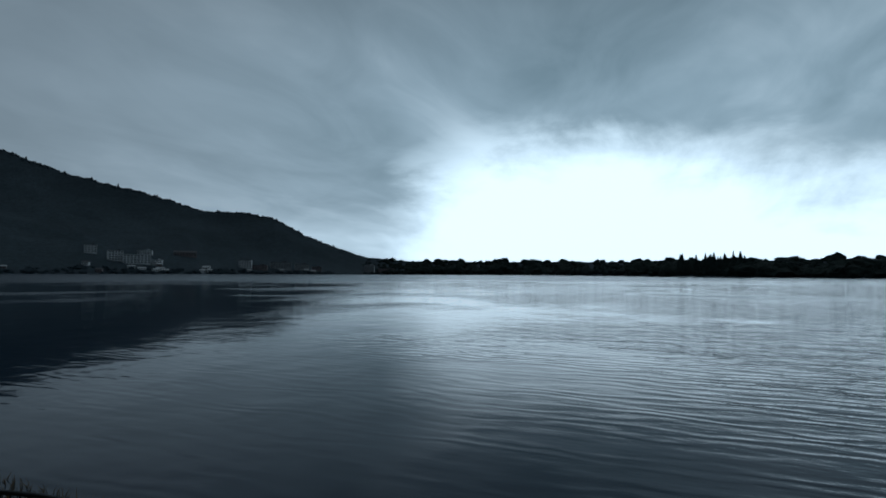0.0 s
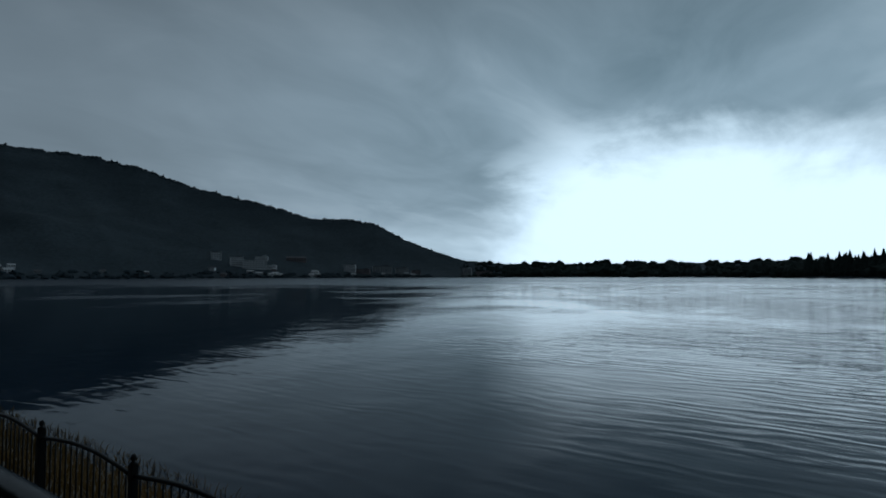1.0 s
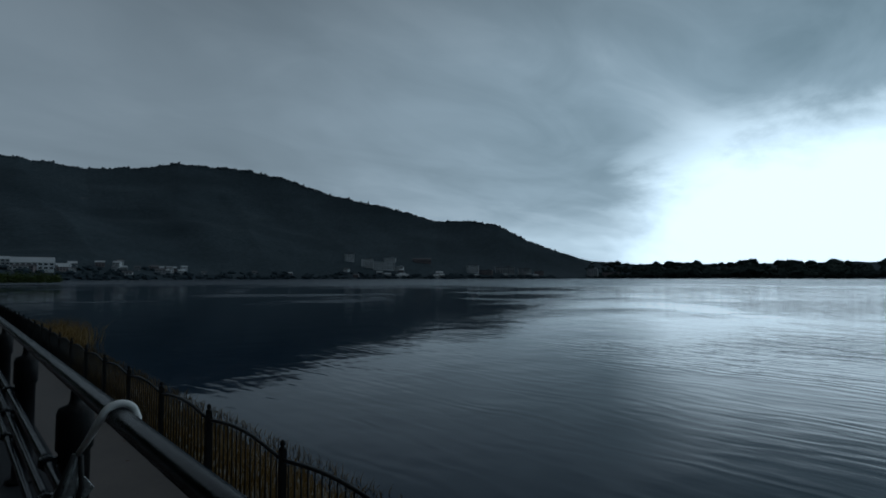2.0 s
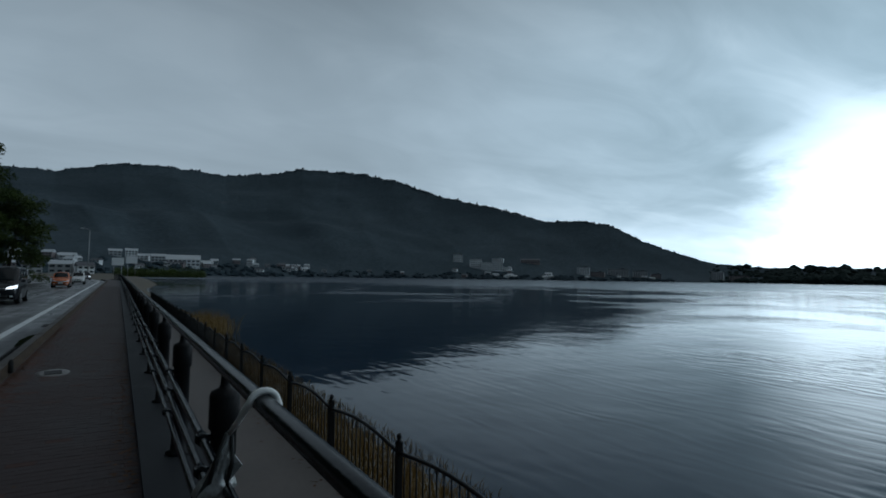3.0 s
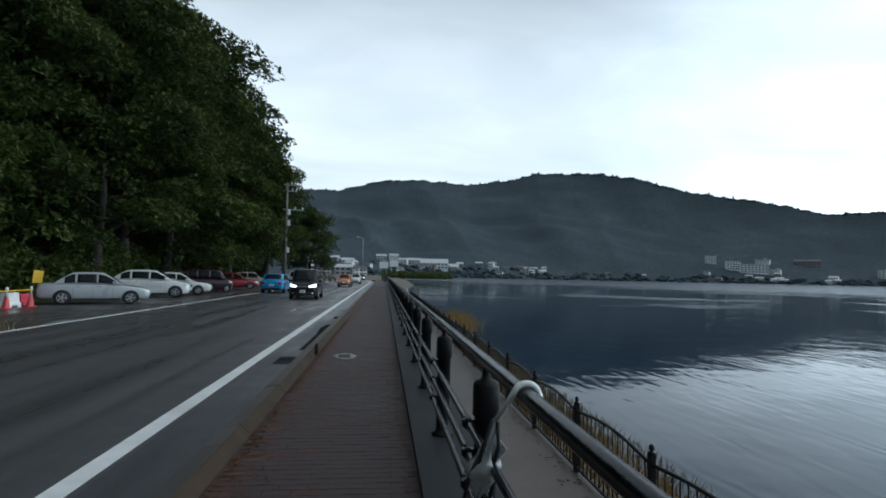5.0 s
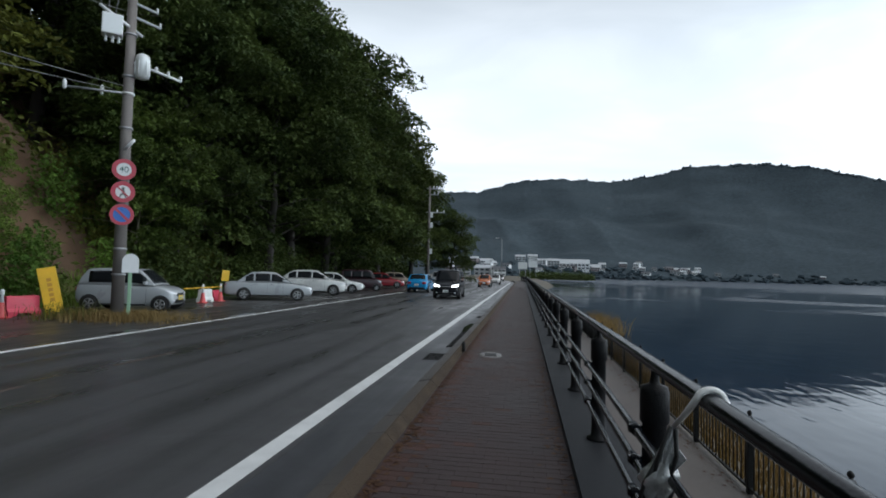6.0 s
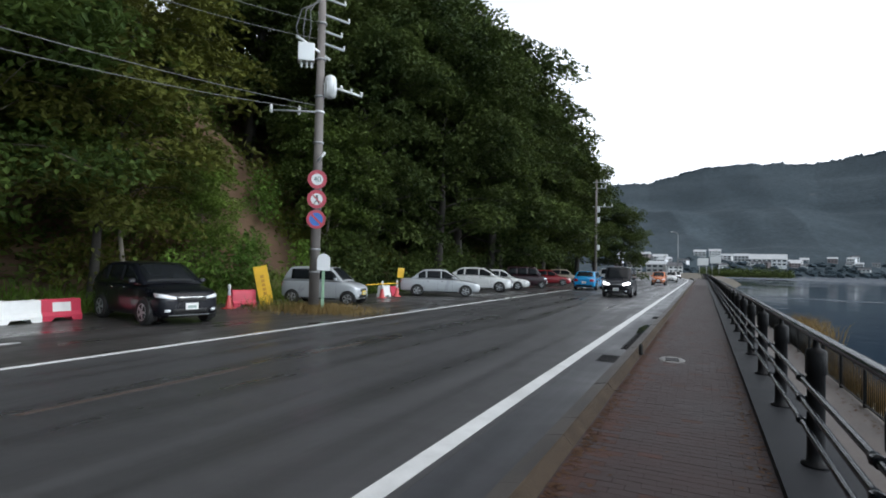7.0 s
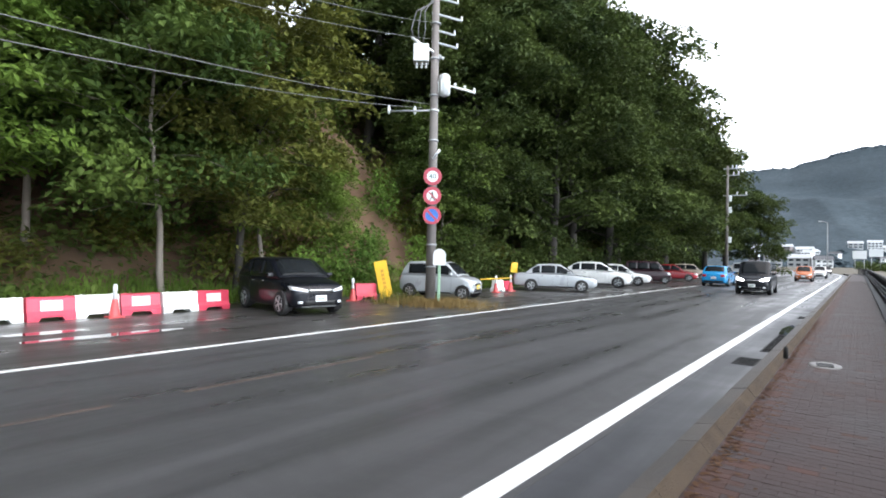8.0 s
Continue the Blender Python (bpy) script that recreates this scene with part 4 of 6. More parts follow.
for x in (-1.65, -0.7):
    bm = bmesh.new()
    lathe(bm, [(0.03, 6.9), (0.055, 6.95), (0.055, 7.15), (0.03, 7.2)], (x, 0.06, 0), 10)
    part("clip", bm, SIGN_WHITE, sp)


def disc(bm, rad, y0, y1, z, seg=32, inner=0.0):
    """An upright round plate facing local -y; with inner, a ring."""
    ring = []
    for rr in ((rad, inner) if inner else (rad,)):
        ring.append([[bm.verts.new((rr * math.cos(2 * math.pi * k / seg), y, z + rr * math.sin(2 * math.pi * k / seg))) for k in range(seg)] for y in (y0, y1)])
    o = ring[0]
    for k in range(seg):
        j = (k + 1) % seg
        bm.faces.new((o[0][k], o[1][k], o[1][j], o[0][j]))
        if inner:
            i = ring[1]
            bm.faces.new((i[0][k], i[0][j], i[1][j], i[1][k]))
            bm.faces.new((o[0][k], o[0][j], i[0][j], i[0][k]))
            bm.faces.new((o[1][k], i[1][k], i[1][j], o[1][j]))
    if not inner:
        bm.faces.new(o[0])
        bm.faces.new(o[1][::-1])
    return bm


def text_part(text, size, m, mat, parent):
    cu = bpy.data.curves.new("lettering", "FONT")
    cu.body, cu.size, cu.extrude, cu.align_x, cu.align_y = text, size, 0.002, "CENTER", "CENTER"
    tmp = new("lettering", cu)
    me = bpy.data.meshes.new_from_object(tmp.evaluated_get(bpy.context.evaluated_depsgraph_get()))
    bpy.data.objects.remove(tmp)
    me.materials.clear()
    me.materials.append(mat)
    ob = new("lettering", me)
    ob.parent, ob.matrix_basis = parent, m
    return ob


def road_sign(z, kind, label):
    s = thing("road_sign", POLE_M @ pose(0, -0.20, z), label, "road sign", "round signs on the pole")
    bm = bmesh.new()
    part("plate", disc(bm, 0.325, 0.0, 0.03, 0), GREY_STEEL, s)
    bm = bmesh.new()
    part("border", disc(bm, 0.33, -0.008, 0.002, 0, inner=0.235 if kind == "stop" else 0.205), SIGN_RED, s, "red ring")
    bm = bmesh.new()
    part("face", disc(bm, 0.237 if kind == "stop" else 0.207, -0.004, 0.001, 0), SIGN_BLUE if kind == "stop" else SIGN_WHITE, s)
    if kind == "40":
        text_part("40", 0.26, pose(0, -0.007, -0.005, 90, 0, 0), SIGN_GREEN, s)
    elif kind == "walk":
        for x, zz, h, w_, a in ((0.0, 0.10, 0.09, 0.07, 10), (0.01, -0.01, 0.16, 0.08, -8), (-0.06, -0.12, 0.13, 0.04, 25), (0.06, -0.12, 0.13, 0.04, -25)):
            bm = bmesh.new()
            box(bm, -w_ / 2, w_ / 2, -0.009, -0.003, -h / 2, h / 2, 0, pose(x, 0, zz, 0, a, 0))
            part("symbol_bar", bm, CABLE, s)
        bm = bmesh.new()
        box(bm, -0.235, 0.235, -0.012, -0.006, -0.022, 0.022, 0, pose(0, 0, 0, 0, 45, 0))
        part("slash", bm, SIGN_RED, s)
    else:
        bm = bmesh.new()
        box(bm, -0.235, 0.235, -0.012, -0.003, -0.035, 0.035, 0, pose(0, 0, 0, 0, 45, 0))
        part("slash", bm, SIGN_RED, s)


POLE_M = pose(*POLE_AT, 0, 0, FACE)
road_sign(4.60, "40", "round speed limit sign, red ring, on the pole")
road_sign(3.90, "walk", "round no pedestrian crossing sign, red ring, on the pole")
road_sign(3.19, "stop", "round blue no parking sign with red ring and slash")

# marker board on a green post
board = thing("marker_post", POLE_M @ pose(0.30, -0.45, 0.0), "green post with rounded white marker board in dry grass", "marker")
bm = bmesh.new()
box(bm, -0.05, 0.05, -0.03, 0.03, -0.15, 1.52, 0.01)
part("post", bm, plain("marker_green", (0.22, 0.36, 0.24), 0.5), board)
bm = bmesh.new()
rim_pts = [(-0.225, 1.40), (0.225, 1.40)] + [(0.225 * math.cos(a), 1.76 + 0.225 * math.sin(a)) for a in steps(0, math.pi, 16)]
fr, bk = [bm.verts.new((x, -0.052, z)) for x, z in rim_pts], [bm.verts.new((x, -0.034, z)) for x, z in rim_pts]
bm.faces.new(fr)
bm.faces.new(bk[::-1])
for k in range(len(rim_pts)):
    bm.faces.new((fr[k], bk[k], bk[(k + 1) % len(rim_pts)], fr[(k + 1) % len(rim_pts)]))
bmesh.ops.recalc_face_normals(bm, faces=bm.faces)
part("board", bm, SIGN_WHITE, board, "white board with rounded top")

# second pole up the road and a lamp beyond it
pole_two = thing("utility_pole", pose(-11.15, 61.6, -0.15, 0, 0, 190), "thin grey utility pole at the edge of the trees", "utility pole")
bm = bmesh.new()
tube(bm, [(0, 0, -0.3), (0, 0, 11.8)], [0.17, 0.11], 14)
part("shaft", bm, CONCRETE_POLE, pole_two)
for z, ln in ((11.5, 0.9), (10.8, 1.1), (8.7, 1.8)):
    bm = bmesh.new()
    box(bm, -ln, 0.4, -0.05, 0.05, z - 0.05, z + 0.05, 0.01)
    a_ = part("crossarm", bm, GREY_STEEL, pole_two)
    for x in (-ln + 0.1, -ln * 0.5):
        bm = bmesh.new()
        lathe(bm, [(0.04, 0), (0.09, 0.08), (0.04, 0.16), (0.08, 0.24), (0.03, 0.3)], (x, 0, z + 0.05), 8)
        part("insulator", bm, SIGN_WHITE, a_)
for z in (8.1, 6.9, 3.8):
    bm = bmesh.new()
    box(bm, -0.42, -0.12, -0.2, 0.2, z, z + 0.6, 0.03)
    part("junction_box", bm, PALE_STEEL, pole_two)
lamp = thing("street_lamp", pose(-7.6, 190, -0.3), "tall thin street lamp far up the road", "street lamp")
bm = bmesh.new()
tube(bm, [(0, 0, -0.2), (0, 0, 14.0)], [0.14, 0.08], 10)
part("pole", bm, GREY_STEEL, lamp)
bm = bmesh.new()
tube(bm, [(0, 0, 13.9), (-0.8, 0, 14.4), (-1.6, 0, 14.5)], 0.06, 8)
part("arm", bm, GREY_STEEL, lamp)
bm = bmesh.new()
box(bm, -2.3, -1.4, -0.15, 0.15, 14.42, 14.58, 0.04)
part("lantern", bm, PALE_STEEL, lamp)

# overhead wires from the pole back along the road
for z, sag, ox in ((7.0, 1.75, -1.0), (7.15, 1.45, -0.2), (9.55, 2.5, -0.2), (10.15, 2.6, 0.2)):
    bm = bmesh.new()
    a, b = Vector((POLE_AT.x + ox * 0.3, POLE_AT.y + ox * 0.3, z)), Vector((-12.8 + ox * 0.2, -22.0, z))
    tube(bm, [a.lerp(b, s) - Vector((0, 0, sag * 4 * s * (1 - s))) for s in steps(0, 1, 30)], 0.012 if z < 9 else 0.009, 6)
    tagged(link_mesh("overhead_wire", bm, CABLE, True), "thin black overhead cable from the utility pole", "cable", "overhead wires")
pole_three = copy_thing(pole_two, pose(-12.8, -22.0, -0.2, 0, 0, 10))
tagged(pole_three, "grey utility pole that carries the overhead wires")

# ---- barriers, cones, boards ----
B_RED, B_WHITE = material("barrier_red", (0.58, 0.05, 0.09), 0.4, vary=0.15, grain=12, bump=0.05), material("barrier_white", (0.78, 0.78, 0.76), 0.4, vary=0.12, grain=12, bump=0.05)
CONE_RED = plain("cone_red", (0.60, 0.085, 0.085), 0.4)
YELLOW = material("yellow_board", (0.85, 0.50, 0.03), 0.4, vary=0.15, grain=10, bump=0.05)


def barrier(m, mat, other, red, length=1.0, height=0.57, label=""):
    b = thing("water_barrier", m, label or ("red plastic water barrier with white panel on wet asphalt" if red else "white plastic water barrier on wet asphalt"), "barrier", "row of plastic barriers")
    bm = bmesh.new()
    prof = [(-0.20, 0.0), (-0.20, 0.14), (-0.13, 0.24), (-0.10, height - 0.03), (-0.07, height), (0.07, height), (0.10, height - 0.03), (0.13, 0.24), (0.20, 0.14), (0.20, 0.0)]
    h = length / 2 - 0.005
    cuts = [-h, -h + 0.22, -h + 0.28, h - 0.28, h - 0.22, h]
    rows = []
    for i, x in enumerate(cuts):
        lift = 0.09 if 2 <= i <= 3 else 0.0
        rows.append([bm.verts.new((x, y, max(z, lift))) for y, z in prof])
    for a, c in zip(rows, rows[1:]):
        for k in range(len(prof)):
            j = (k + 1) % len(prof)
            bm.faces.new((a[k], c[k], c[j], a[j]))
    bm.faces.new(rows[0])
    bm.faces.new(rows[-1][::-1])
    bmesh.ops.recalc_face_normals(bm, faces=bm.faces)
    part("body", bm, mat, b)
    if red:
        bm = bmesh.new()
        box(bm, -h * 0.46, h * 0.46, -0.006, 0.006, -0.12, 0.13, 0.003, pose(0, -0.125, 0.36, -8, 0, 0))
        part("panel", bm, other, b, "white panel")
    for x in (-h * 0.7, h * 0.7):
        bm = bmesh.new()
        lathe(bm, [(0.035, height - 0.01), (0.035, height + 0.015), (0.02, height + 0.02)], (x, 0, 0), 10)
        part("filler_cap", bm, mat, b)
    return b


Z0 = ROAD_Z - 0.006
for k in range(-5, 6):
    red = k % 2 == 1
    barrier(pose(-15.75 + 0.06 * math.sin(k * 2.0), 4.3 + 1.03 * (k - 1) + 0.0, Z0, 0, 0, 90 + 2 * math.sin(k * 1.7)), B_RED if red else B_WHITE, B_WHITE, red)
barrier(pose(-15.6, 14.6, Z0, 0, 0, 78), B_RED, B_RED, False, 0.95, 0.62, "red plastic water barrier beside the yellow board")
barrier(pose(-15.0, 23.4, Z0, 0, 0, 95), B_WHITE, B_RED, False, 0.9, 0.6, "white plastic water barrier between parked cars")
barrier(pose(-15.3, 24.7, Z0, 0, 0, 95), B_RED, B_WHITE, False, 0.8, 0.5, "red plastic water barrier behind the silver sedan")


def cone(m, label):
    c = thing("traffic_cone", m, label, "traffic cone", "traffic cones")
    bm = bmesh.new()
    box(bm, -0.19, 0.19, -0.19, 0.19, 0.0, 0.035, 0.01)
    part("base", bm, CONE_RED, c)
    bm = bmesh.new()
    lathe(bm, [(0.15, 0.03), (0.13, 0.06), (0.105, 0.2), (0.06, 0.48), (0.03, 0.70), (0.022, 0.72)], seg=16)
    part("body", bm, CONE_RED, c, "red plastic cone")
    bm = bmesh.new()
    lathe(bm, [(0.066, 0.47), (0.036, 0.67), (0.052, 0.69), (0.057, 0.74), (0.047, 0.83), (0.02, 0.86)], seg=16)
    part("sleeve", bm, SIGN_WHITE, c, "white sleeve and cap")


cone(pose(-15.35, 5.6, Z0), "red traffic cone with white top before the barriers")
cone(pose(-15.3, 13.7, Z0, 0, 0, 20), "red and white traffic cone beside the dark car")
cone(pose(-14.6, 22.6, Z0, 0, 0, 10), "red and white traffic cone near the sedan")
cone(pose(-14.7, 24.2, Z0, 0, 0, 50), "red and white traffic cone near the sedan")
bar = thing("cone_bar", pose(0, 0, Z0), "yellow bar laid between two traffic cones", "bar")
bm = bmesh.new()
tube(bm, [(-14.45, 21.0, 0.70), (-14.6, 22.6, 0.70), (-14.7, 24.2, 0.70)], 0.025, 8)
part("rod", bm, YELLOW, bar)
for x, y in ((-14.6, 22.6), (-14.7, 24.2)):
    bm = bmesh.new()
    lathe(bm, [(0.055, 0.67), (0.06, 0.70), (0.055, 0.73)], (x, y, 0), 12)
    part("ring", bm, YELLOW, bar)
sign_board = thing("notice_board", pose(-14.95, 15.2, Z0, 0, -12, FACE), "leaning yellow notice board with red print on asphalt", "notice board")
bm = bmesh.new()
box(bm, -0.25, 0.25, -0.02, 0.02, 0.03, 1.55, 0.008)
part("panel", bm, YELLOW, sign_board)
bm = bmesh.new()
box(bm, -0.26, 0.26, -0.025, 0.14, 0.0, 0.05, 0.01)
part("foot", bm, CABLE, sign_board)
for k in range(5):
    bm = bmesh.new()
    box(bm, -0.05, 0.07, -0.024, -0.021, 0.45 + 0.16 * k, 0.56 + 0.16 * k)
    part("print_bar", bm, material("orange_print", (0.6, 0.28, 0.03), 0.4, vary=0.1, bump=0), sign_board)
small = thing("notice_board", pose(-16.4, 27.2, Z0, 0, 6, 50), "small yellow notice on the verge behind the sedan", "notice board")
bm = bmesh.new()
box(bm, -0.2, 0.2, -0.015, 0.015, 0.9, 1.5, 0.006)
part("panel", bm, YELLOW, small)
bm = bmesh.new()
box(bm, -0.03, 0.03, 0.016, 0.05, -0.1, 1.2, 0.006)
part("stake", bm, BARK, small)

# ---- vehicles ----
RUBBER, RIM = plain("tyre_rubber", (0.012, 0.012, 0.012), 0.8), plain("alloy_rim", (0.42, 0.43, 0.44), 0.35, 0.7)
GLASS = plain("tinted_car_glass", (0.012, 0.014, 0.016), 0.06)
GLASS.node_tree.nodes["Principled BSDF"].inputs["Specular IOR Level"].default_value = 0.16
TRIM = plain("black_trim", (0.012, 0.012, 0.013), 0.5)
LAMP_CLEAR, LAMP_RED = plain("clear_lamp", (0.75, 0.77, 0.8), 0.12, 0.2), plain("red_lamp", (0.35, 0.012, 0.015), 0.15)
LAMP_LIT = plain("lit_headlamp", (0.95, 0.97, 1.0), 0.2, emit=2.2)
PLATE, PLATE_YELLOW, BARS = plain("plate_white", (0.75, 0.75, 0.74), 0.4), plain("plate_yellow", (0.75, 0.55, 0.06), 0.4), plain("plate_bars", (0.30, 0.38, 0.35), 0.5)
CHROME = plain("chrome", (0.6, 0.6, 0.6), 0.15, 0.9)


def car_paint(name, c, coat=1.0):
    return material(name, c, 0.3, 0.1, vary=0.06, grain=5, bump=0.0, coat=coat, spec=0.3 * coat)


def car(m, paint, label, length, width, height, hood, belt, nose, screen, roof0, roof1, tail, wheel=0.3, base=2.5, lit=False, yellow=False, boxy=False):
    """A car whose front points along local x. nose, screen, roof0, roof1, tail: where along the length (0 front, 1 rear) the bonnet's
    edge, windscreen foot, front and rear end of the roof, and the rear window's foot lie."""
    c = thing("car", m, label, "car", "vehicles on road and lot")
    hw, X = width / 2, lambda s: length * (0.5 - s)
    zs = 0.19
    # body: rings of half sections along the length
    stations = [(0.0, 0.38, hood - 0.24, 0.66), (0.018, 0.24, hood - 0.15, 0.84), (0.065, 0.20, hood - 0.06, 0.95), (nose, zs, hood, 0.99), (screen, zs, belt - 0.03, 1.0), (0.5, zs, belt, 1.0),
                (0.75, zs, belt + 0.02, 1.0), (0.93, zs + 0.03, (belt + 0.02) if boxy or tail > 0.95 else belt + 0.01, 0.97), (0.985, 0.26, belt - 0.02, 0.90), (1.0, 0.38, belt - 0.14, 0.82)]
    bm = bmesh.new()
    rows = []
    for s, zb, zt, k in stations:
        w_ = hw * k
        half = [(0, zb), (w_ * 0.86, zb), (w_ * 0.97, zb + 0.07), (w_, zb + (zt - zb) * 0.45), (w_ * 0.985, zt - 0.10), (w_ * 0.90, zt - 0.015), (w_ * 0.55, zt + 0.015), (0, zt + 0.02)]
        ring = half + [(-y, z) for y, z in half[-2:0:-1]]
        rows.append([bm.verts.new((X(s), y, z)) for y, z in ring])
    n_ = len(rows[0])
    for a, b in zip(rows, rows[1:]):
        for k in range(n_):
            j = (k + 1) % n_
            bm.faces.new((a[k], a[j], b[j], b[k]))
    bm.faces.new(rows[0][::-1])
    bm.faces.new(rows[-1])
    bmesh.ops.recalc_face_normals(bm, faces=bm.faces)
    body = part("body", bm, paint, c, "", True)
    sub = body.modifiers.new("round", "SUBSURF")
    sub.levels = sub.render_levels = 2
    # cabin: one smooth shell, with panes laid on it
    xs_, xe_ = screen - 0.01, tail
    peak = (roof0 + roof1) / 2

    def top_z(q):
        if q < roof0:
            k = (q - xs_) / (roof0 - xs_)
            return belt - 0.04 + (height - 0.03 - belt + 0.04) * (1.12 * k - 0.12 * k * k)
        if q < roof1:
            k = (q - peak) / (roof1 - peak)
            return height - 0.03 * k * k
        k = (q - roof1) / (xe_ - roof1)
        return height - 0.03 - (height - 0.03 - belt + 0.03) * (k * (0.75 + 0.25 * k))

    bw, tw = hw * 0.935, hw * (0.84 if boxy else 0.76)

    def half_w(q, v_):
        """Half the cabin's width at a place along it and a height share."""
        zt_ = top_z(q)
        pinch = 1 - 0.05 * max(0, (q - 0.72) / 0.28) ** 2 - 0.05 * max(0, (0.36 - q) / 0.2) ** 2
        up_ = (zt_ - belt) / (height - belt) * v_
        return (bw + (tw - bw) * max(0, up_) + 0.02 * math.sin(math.pi * min(1, max(0, up_)))) * pinch

    def side_at(q, v_, s_):
        return Vector((X(q), s_ * half_w(q, v_), belt - 0.05 + (top_z(q) - belt + 0.05) * v_))

    def top_at(q, u_):
        return Vector((X(q), u_ * half_w(q, 1.0) * 0.97, top_z(q) + 0.035 * (1 - u_ * u_)))

    def shell_ring(q):
        right = [side_at(q, v_, 1) for v_ in (0, 0.3, 0.6, 0.85, 0.95)]
        roof_ = [top_at(q, u_) for u_ in (0.93, 0.7, 0.35, 0.0, -0.35, -0.7, -0.93)]
        return right + roof_ + [Vector((p_.x, -p_.y, p_.z)) for p_ in right[::-1]]

    bm = bmesh.new()
    rows = [[bm.verts.new(p_) for p_ in shell_ring(q)] for q in steps(xs_, xe_, 30)]
    for a, b in zip(rows, rows[1:]):
        for k in range(len(a) - 1):
            f_ = bm.faces.new((a[k], a[k + 1], b[k + 1], b[k]))
    bm.faces.new(rows[-1])
    bm.faces.new([row[0] for row in rows] + [row[-1] for row in rows[::-1]])
    bmesh.ops.recalc_face_normals(bm, faces=bm.faces)
    cabin = part("cabin", bm, paint, c, "", True)

    def sheet(name, grid, outward, mat_, parent, label_="", proud=0.007, deep=0.012):
        """A thin shaped plate through a grid of places, lifted off the surface below it."""
        nu, nv = len(grid), len(grid[0])
        b_ = bmesh.new()
        hi_, lo_ = [], []
        for i in range(nu):
            hr, lr = [], []
            for j in range(nv):
                du = grid[min(i + 1, nu - 1)][j] - grid[max(i - 1, 0)][j]
                dv = grid[i][min(j + 1, nv - 1)] - grid[i][max(j - 1, 0)]
                nrm = du.cross(dv)
                nrm = nrm.normalized() if nrm.length > 1e-9 else Vector(outward)
                if nrm.dot(Vector(outward)) < 0:
                    nrm = -nrm
                hr.append(b_.verts.new(grid[i][j] + nrm * proud))
                lr.append(b_.verts.new(grid[i][j] - nrm * deep))
            hi_.append(hr)
            lo_.append(lr)
        for i in range(nu - 1):
            for j in range(nv - 1):
                b_.faces.new((hi_[i][j], hi_[i + 1][j], hi_[i + 1][j + 1], hi_[i][j + 1])).smooth = True
                b_.faces.new((lo_[i][j], lo_[i][j + 1], lo_[i + 1][j + 1], lo_[i + 1][j]))
        edge = [(i, 0) for i in range(nu)] + [(nu - 1, j) for j in range(1, nv)] + [(i, nv - 1) for i in range(nu - 2, -1, -1)] + [(0, j) for j in range(nv - 2, 0, -1)]
        for (i, j), (k, l) in zip(edge, edge[1:] + edge[:1]):
            b_.faces.new((hi_[i][j], lo_[i][j], lo_[k][l], hi_[k][l]))
        bmesh.ops.recalc_face_normals(b_, faces=b_.faces)
        return part(name, b_, mat_, parent, label_)

    for s_ in (1, -1):
        span = xe_ - xs_
        cuts = ((0.10, 0.36), (0.385, 0.66), (0.69, 0.90 if boxy else 0.84)) if length > 4.0 or boxy else ((0.11, 0.48), (0.51, 0.86))
        for u0, u1 in cuts:
            sheet("side_window", [[side_at(xs_ + span * u, v_, s_) for v_ in steps(0.16, 0.86, 4)] for u in steps(u0, u1, 6)], (0, s_, 0.1), GLASS, cabin, "dark tinted glass")
    sheet("windscreen", [[top_at(q, u_) for u_ in steps(-0.87, 0.87, 8)] for q in steps(xs_ + (roof0 - xs_) * 0.10, roof0 - 0.012, 8)], (1, 0, 0.7), GLASS, cabin, "dark tinted glass")
    sheet("rear_window", [[top_at(q, u_) for u_ in steps(-0.84, 0.84, 8)] for q in steps(roof1 + (xe_ - roof1) * 0.10, roof1 + (xe_ - roof1) * 0.80, 8)], (-1, 0, 0.5), GLASS, cabin, "dark tinted glass")

    bpy.context.view_layer.update()
    skin = body.evaluated_get(bpy.context.evaluated_depsgraph_get())

    def laid(name, way, spots_, mat_, label_="", proud=0.008, parent=None):
        """A plate laid on the body: spots_ is a grid of (across, height), cast along way."""
        way = Vector(way)
        grid, last = [], None
        for row in spots_:
            g_ = []
            for a_, z_ in row:
                start = Vector((-way.x * length, a_, z_)) if way.x else Vector((a_, -way.y * width, z_))
                hit, p_, _, _ = skin.ray_cast(start, way)
                p_ = p_.copy() if hit else (last if last is not None else start + way * (length * 0.5 if way.x else width * 0.5))
                last = p_
                g_.append(p_)
            grid.append(g_)
        return sheet(name, grid, -way, mat_, parent or c, label_, proud, 0.02)

    # wheels in dark arches
    axle = base / 2
    for x in (axle + (0.02 * length), -axle + (0.02 * length)):
        for s_ in (1, -1):
            bm = bmesh.new()
            seg = 24
            outer = [bm.verts.new((x + (wheel + 0.055) * math.cos(2 * math.pi * k / seg), s_ * (hw + 0.006), max(0.14, wheel + (wheel + 0.055) * math.sin(2 * math.pi * k / seg)))) for k in range(seg)]
            inner = [bm.verts.new((v_.co.x, s_ * (hw - 0.22), v_.co.z)) for v_ in outer]
            bm.faces.new(outer)
            bm.faces.new(inner[::-1])
            for k in range(seg):
                bm.faces.new((outer[k], inner[k], inner[(k + 1) % seg], outer[(k + 1) % seg]))
            bmesh.ops.recalc_face_normals(bm, faces=bm.faces)
            part("wheel_arch", bm, TRIM, c)
            turn_ = Matrix.Translation((x, s_ * (hw - 0.09), wheel)) @ Matrix.Rotation(radians(-90 * s_), 4, "X")
            bm = bmesh.new()
            lathe(bm, [(wheel * 0.62, -0.09), (wheel * 0.95, -0.09), (wheel, -0.06), (wheel, 0.07), (wheel * 0.95, 0.105), (wheel * 0.68, 0.11)], seg=28)
